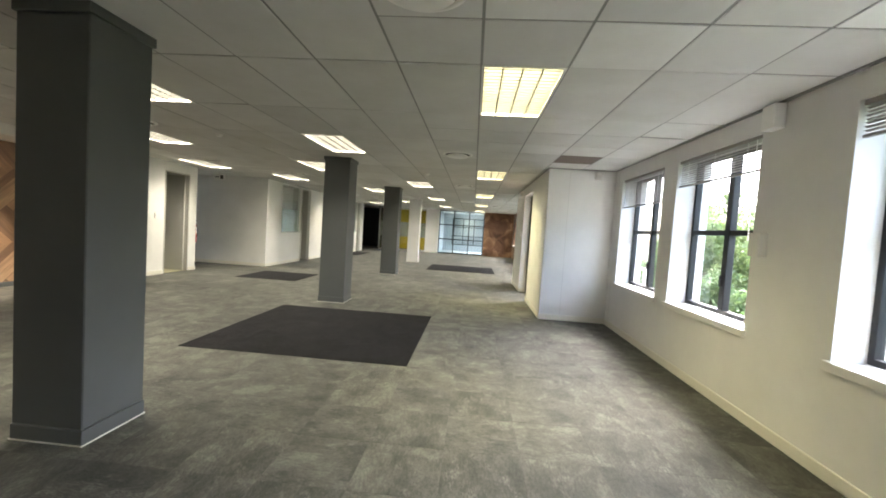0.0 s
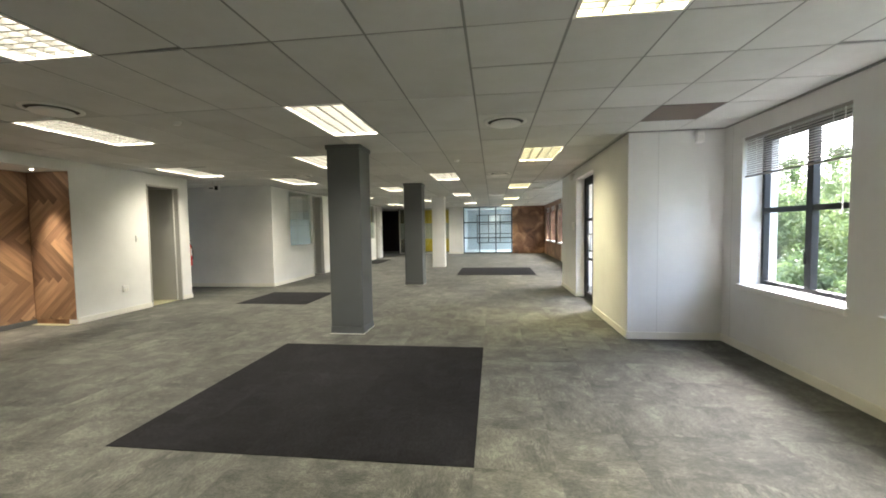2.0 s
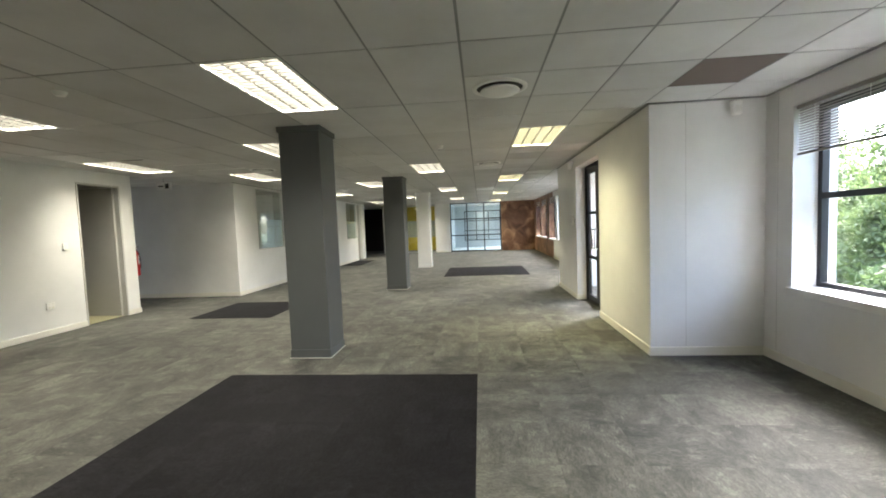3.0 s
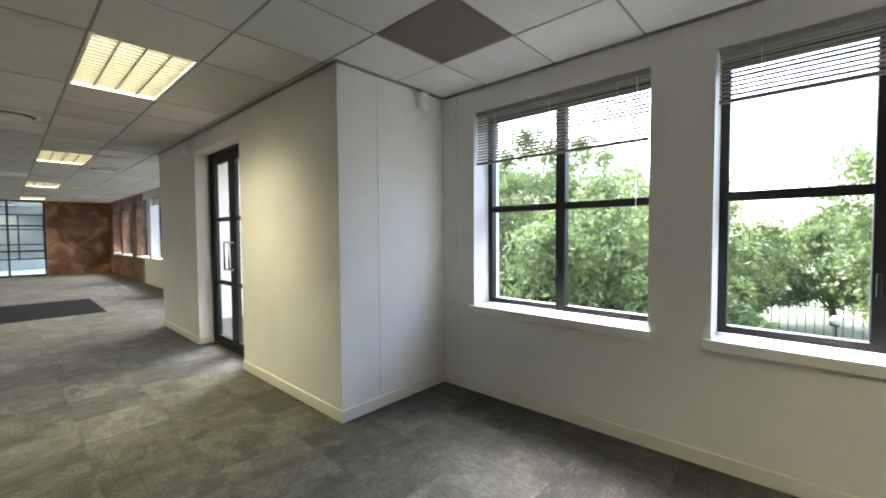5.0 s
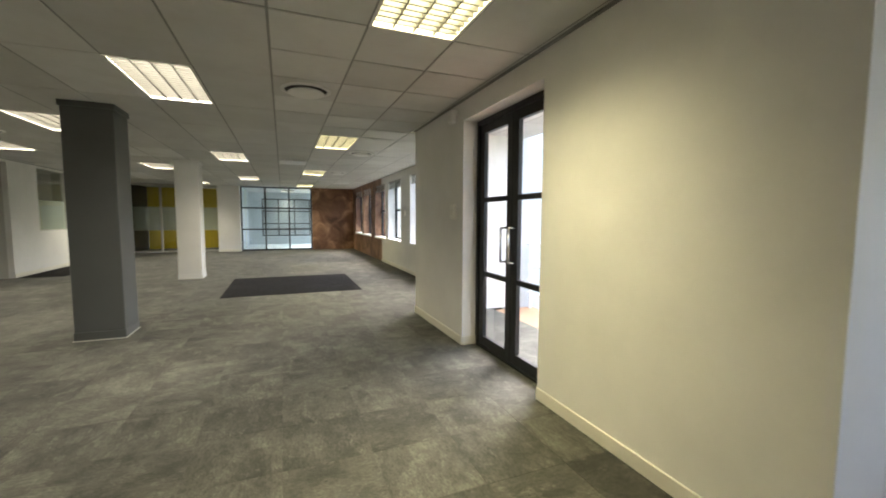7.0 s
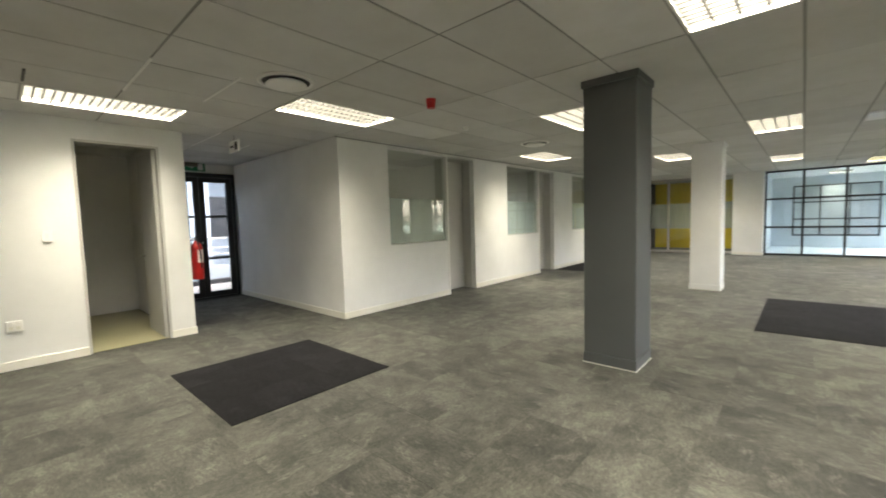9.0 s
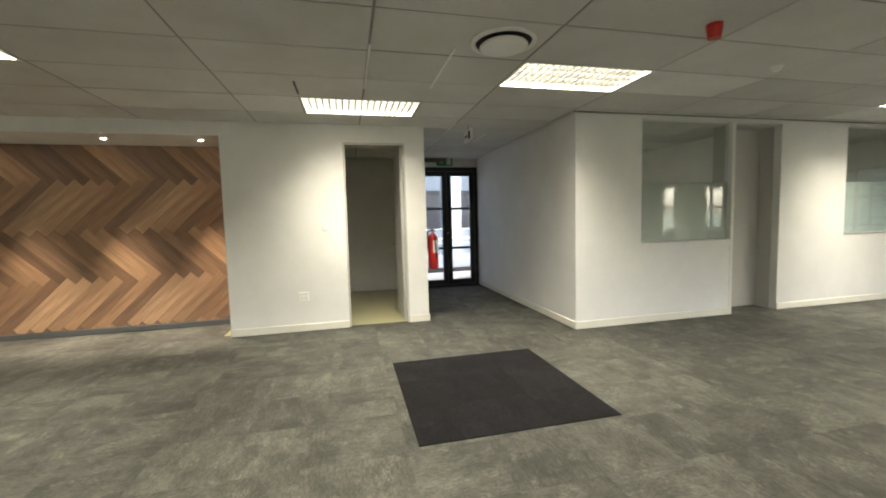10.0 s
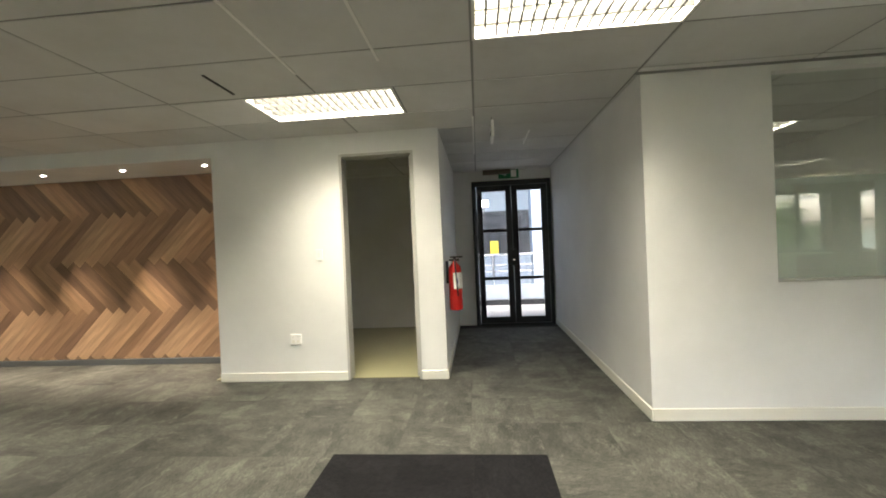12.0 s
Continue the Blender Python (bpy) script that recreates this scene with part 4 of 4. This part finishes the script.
# walkway and building beyond the exit doors
bx("walkway", (-12.0, 5.0, -0.3), (-9.9, 20.0, -0.02), CONCRETE)
tagged(bpy.data.objects["walkway"], "pale walkway outside the exit doors", "walkway", kind="structure")
bx("parapet", (-12.15, 5.0, -0.3), (-12.0, 20.0, 0.42), FACADE_SHADED)
tagged(bpy.data.objects["parapet"], "low pale parapet along the walkway", "parapet")
bx("kerb_strip", (-11.998, 5.0, -0.018), (-11.9, 20.0, 0.10), BLACK)
tagged(bpy.data.objects["kerb_strip"], "dark kerb at the foot of the parapet", "kerb")
rl = thing("walkway_railing", (0, 0, 0), "steel tube railing on the walkway parapet", "railing")
for k in range(8):
    bm = bmesh.new()
    cyl(bm, (-12.08, 6 + 1.7 * k, 0.42), (-12.08, 6 + 1.7 * k, 1.12), 0.022)
    part("post", bm, CHROME, rl)
for z in (0.60, 0.74, 0.88, 1.12):
    bm = bmesh.new()
    cyl(bm, (-12.08, 5, z), (-12.08, 20, z), 0.026 if z > 1 else 0.014)
    part("rail", bm, CHROME, rl)
bx("white_column", (-13.6, 12.15, -3.6), (-13.1, 12.65, 4.0), FACADE_SHADED)
tagged(bpy.data.objects["white_column"], "pale round-edged column across the void", "column")
# Slab out of view, added to cut daylight on the walkway and void.
bx("atrium_roof", (-16.8, 3.0, 6.0), (-9.9, 22.0, 6.2), CONCRETE)
tagged(bpy.data.objects["atrium_roof"], "unseen slab added to shade the walkway and void", "roof", kind="structure")
# End walls out of view, added to hold daylight back from the void.
for y0, y1 in ((21.8, 22.0), (3.0, 3.2)):
    bx("void_wall", (-17.0, y0, -3.6), (-9.9, y1, 6.0 if y0 > 10 else 3.4), FACADE_SHADED)
for o in [q for q in bpy.data.objects if q.name.startswith("void_wall")]:
    tagged(o, "unseen wall added to keep daylight out of the void", "wall", kind="structure")
bd = thing("neighbour_building", (-17.0, 12.0, -3.6), "pale rendered building with dark ribbon windows across the void", "building")
bx("wall", (-2.0, -14.0, 0), (0, 14.0, 9.0), FACADE_SHADED, bd)
for z in (0.8, 4.6):
    for k in range(9):
        w = bx("window", (0.002, -13.5 + 3.0 * k, z), (0.05, -10.7 + 3.0 * k, z + 1.5), BLACK, bd)
        bx("pane", (0.052, -13.42 + 3.0 * k, z + 0.08), (0.056, -10.78 + 3.0 * k, z + 1.42), GLASS, w)
bx("roof", (-2.2, -14.2, 9.0), (0.3, 14.2, 9.3), FACADE, bd)
bx("yellow_panel", (-16.94, 11.2, 0.95), (-16.86, 11.48, 1.45), YELLOW)
tagged(bpy.data.objects["yellow_panel"], "yellow panel on the facing building", "panel")
gl = thing("globe_light", (-13.6, 11.0, 2.45), "lit square bulkhead lamp outside the exit doors", "outdoor light")
bx("diffuser", (-0.02, -0.09, -0.09), (0.06, 0.09, 0.09), GLOBE, gl, bevel=0.02)
bx("bracket", (-3.4, -0.02, -0.02), (-0.02, 0.02, 0.02), BLACK, gl)


def crown_mesh(name, seed, radius, height, clumps, leaves, size, mat):
    r = np.random.RandomState(seed)
    d = r.normal(size=(clumps, 3))
    d /= np.linalg.norm(d, axis=1)[:, None]
    rad = r.uniform(0.35, 1.0, clumps) ** 0.6
    c = d * rad[:, None] * np.array([radius, radius, height / 2])
    c[:, 2] += height / 2
    idx = r.randint(0, clumps, leaves)
    spread = r.uniform(0.3, 0.62, clumps)[idx] * radius * 0.5
    off = r.normal(size=(leaves, 3))
    off *= (r.uniform(0.15, 1.0, leaves) / np.linalg.norm(off, axis=1))[:, None]
    off[:, 2] *= 0.85
    p = c[idx] + off * spread[:, None]
    u = r.normal(size=(leaves, 3)) + np.array([0, 0, -0.3])
    u /= np.linalg.norm(u, axis=1)[:, None]
    w = np.cross(u, r.normal(size=(leaves, 3)))
    w /= np.linalg.norm(w, axis=1)[:, None]
    s = size * r.uniform(0.6, 1.3, leaves)[:, None]
    n = np.cross(u, w)
    verts = np.stack([p - u * s * 0.5, p + w * s * 0.27 + n * s * 0.08, p + u * s * 0.55, p - w * s * 0.27 + n * s * 0.08], 1).reshape(-1, 3)
    faces = np.arange(leaves * 4).reshape(-1, 4)
    me = bpy.data.meshes.new(name)
    me.from_pydata(verts.tolist(), [], faces.tolist())
    me.materials.append(mat)
    return me, c


def tree(seed, radius, height, trunk, mat, label):
    base = thing("tree", (0, 0, 0), label, "tree", "garden trees")
    me, c = crown_mesh("crown", seed, radius, height, 90, 30000, 0.15, mat)
    cr = new("crown", me)
    cr.parent = base
    cr.location = (0, 0, trunk * 0.7)
    bm = bmesh.new()
    cyl(bm, (0, 0, -0.1), (0.1, 0.05, trunk * 0.8), 0.20, 0.15, 10)
    cyl(bm, (0.1, 0.05, trunk * 0.78), (0.0, 0.1, trunk * 0.7 + height * 0.55), 0.15, 0.06, 8)
    for k in range(14):
        e = Vector(c[k]) + Vector((0, 0, trunk * 0.7))
        cyl(bm, (0.08, 0.05, trunk * (0.6 + 0.03 * k)), e, 0.07, 0.015, 6)
    part("trunk", bm, BARK, base)
    return base


T = [tree(3, 2.7, 5.4, 1.2, LEAF_A, "broad bushy tree with fresh green leaves"), tree(8, 2.3, 3.6, 0.6, LEAF_B, "dense dark green tree"), tree(15, 3.4, 7.0, 2.6, LEAF_A, "tall light green tree with loose branches")]
spots = [(2, 15.5, 12.5), (0, 9.6, 8.6), (1, 10.8, 11.9), (2, 12.8, 1.4), (1, 9.3, 15.5), (2, 19.5, 18.0), (1, 12.8, 1.5), (0, 17.5, 8.0), (2, 22.0, -0.5), (0, 9.8, -2.0), (1, 15.0, -3.5),
         (0, 11.0, 20.0), (2, 14.5, 24.0), (1, 9.5, 25.5), (2, 24.0, 11.0), (0, 26.0, 16.0), (1, 22.0, 22.0), (0, 29.0, 4.0), (1, 27.0, 7.5), (0, 24.0, -4.0), (1, 12.0, 31.0), (0, 18.0, 30.0), (1, 8.2, 7.3), (1, 9.0, 1.6), (1, 7.8, 10.2), (1, 8.2, 18.5), (1, 7.9, 22.5), (2, 13.0, 13.6), (0, 13.0, 15.5), (1, 8.6, -0.6), (0, 14.5, 20.5)]
done = set()
for k, (kind, x, y) in enumerate(spots):
    m = pose(x, y, -3.6, 0, 0, 67 * k)
    if kind not in done:
        done.add(kind)
        T[kind].matrix_basis = m
    else:
        copy_thing(T[kind], m)
fn = thing("garden_fence", (24.0, -6.0, -3.6), "black metal palisade fence in the garden", "fence")
for k in range(60):
    bx("picket", (0, 0.3 * k, 0), (0.03, 0.3 * k + 0.03, 1.8), BLACK, fn)
for z in (0.2, 1.6):
    bx("rail", (0.002, 0, z), (0.018, 18, z + 0.03), BLACK, fn)
gp = thing("garden_lamp", (20.0, 4.3, -3.6), "white globe garden lamp on a short black post", "garden lamp")
bm = bmesh.new()
cyl(bm, (0, 0, 0), (0, 0, 1.6), 0.035)
part("post", bm, BLACK, gp)
bm = bmesh.new()
bmesh.ops.create_uvsphere(bm, u_segments=20, v_segments=12, radius=0.17, matrix=Matrix.Translation((0, 0, 1.74)))
part("globe", bm, PLASTIC, gp, smooth=True)


# ---- herringbone timber cladding ----
def clip(poly, axis, value, keep_less):
    out = []
    for k in range(len(poly)):
        a, b = poly[k], poly[(k + 1) % len(poly)]
        ia, ib = (a[axis] <= value) == keep_less, (b[axis] <= value) == keep_less
        if ia:
            out.append(a)
        if ia != ib:
            s = (value - a[axis]) / (b[axis] - a[axis])
            out.append((a[0] + s * (b[0] - a[0]), a[1] + s * (b[1] - a[1])))
    return out


L, W = 0.89, 0.126
# the tones come round again every seven planks and every second band
TONES = [[(0.46, 0.28, 0.16), (0.52, 0.33, 0.19), (0.49, 0.31, 0.18), (0.24, 0.14, 0.085), (0.38, 0.225, 0.125), (0.30, 0.175, 0.10), (0.43, 0.26, 0.145)],
         [(0.21, 0.125, 0.075), (0.25, 0.15, 0.088), (0.23, 0.135, 0.08), (0.42, 0.25, 0.14), (0.47, 0.285, 0.155), (0.27, 0.16, 0.09), (0.33, 0.195, 0.11)]]
rt = random.Random(11)


def cladding(at, turn, u_from, u_to, label):
    """Herringbone planks on a wall; u runs along it, and local x points out of it."""
    clad = thing("timber_cladding", at, label, "wall cladding", kind="structure")
    clad.rotation_euler = (0, 0, turn)
    s = math.sqrt(0.5)
    for band in range(-1, 5):
        sgn = -1 if band % 2 else 1
        for i in range(0, 54):
            cy = 8.4 - i * W / s - (W * s if band % 2 else 0)
            cz = 0.40 + band * L * s
            d, n = (s, sgn * s), (-sgn * s, s)
            g2 = 0.0011
            poly = [(cy + d[0] * a + n[0] * b, cz + d[1] * a + n[1] * b) for a, b in ((-L / 2 + g2, -W / 2 + g2), (L / 2 - g2, -W / 2 + g2), (L / 2 - g2, W / 2 - g2), (-L / 2 + g2, W / 2 - g2))]
            for ax, val, less in ((0, u_to, True), (0, u_from, False), (1, 2.453, True), (1, 0.077, False)):
                poly = clip(poly, ax, val, less) if poly else poly
            if len(poly) < 3:
                continue
            ox, oz = sum(p[0] for p in poly) / len(poly), sum(p[1] for p in poly) / len(poly)
            bm = bmesh.new()
            th = 0.018 + rt.uniform(0, 0.003)
            # built with its length along local z, so that the grain follows the plank
            loc = [((p[0] - ox) * n[0] + (p[1] - oz) * n[1], (p[0] - ox) * d[0] + (p[1] - oz) * d[1]) for p in poly]
            f0 = [bm.verts.new((th, q[0], q[1])) for q in loc]
            f1 = [bm.verts.new((0.001, q[0], q[1])) for q in loc]
            bm.faces.new(f0)
            for k in range(len(loc)):
                bm.faces.new([f0[k], f0[(k + 1) % len(loc)], f1[(k + 1) % len(loc)], f1[k]])
            o = part("plank", bm, WOOD, clad)
            o.matrix_local = Matrix(((1, 0, 0, 0), (0, n[0], d[0], ox), (0, n[1], d[1], oz), (0, 0, 0, 1)))
            c, k = TONES[band % 2][i % 7], rt.uniform(0.82, 1.12)
            o.color = (c[0] * k, c[1] * k, c[2] * k, 1)


cladding((-7.74, 0, 0), 0.0, 0.6, 7.892, "herringbone timber cladding in mixed browns on the niche wall")
# the short return wears the same boards
cladding((-7.115, 7.921, 0), -math.pi / 2, -0.60, 0.146, "herringbone timber cladding on the short return of the niche")

# ---- carpet tiles ----
TS = 0.5
bm = bmesh.new()
box(bm, 0.0003, 0.0003, -0.006, TS - 0.0003, TS - 0.0003, 0.0)
me_tile = mesh_of("carpet_tile", bm, CARPET, bevel=0.0004)
floor = bpy.data.objects["floor"]
verts, faces = [], []
rc = random.Random(2)
near = 0
for i in range(-20, 6):
    for j in range(-7, 57):
        x, y = -0.425 + i * TS, 4.655 + j * TS
        if x < -9.7 or x > 2.6 or (y < 9.7 and x + TS < -7.75):
            continue
        if x + TS < -7.1 and 7.8 < y < 9.9:
            continue
        if y > 28 or y < -3.1 or (x > -2 and y > 24.7):
            continue
        z = rc.uniform(-0.0005, 0.0005)
        if -3.5 < x < 2.2 and 0.6 < y < 12.4 and near < 300:
            o = new("carpet_tile", me_tile)
            o.parent = floor
            o.location = (x, y, z)
            near += 1
            continue
        e = 0.0003
        n0 = len(verts)
        verts += [(x + e, y + e, z), (x + TS - e, y + e, z), (x + TS - e, y + TS - e, z), (x + e, y + TS - e, z)]
        faces.append((n0, n0 + 1, n0 + 2, n0 + 3))
me = bpy.data.meshes.new("carpet_tiles")
me.from_pydata(verts, [], faces)
me.materials.append(CARPET)
ct = new("carpet_tiles", me)
ct.parent = floor
tagged(ct, kind="stuff")
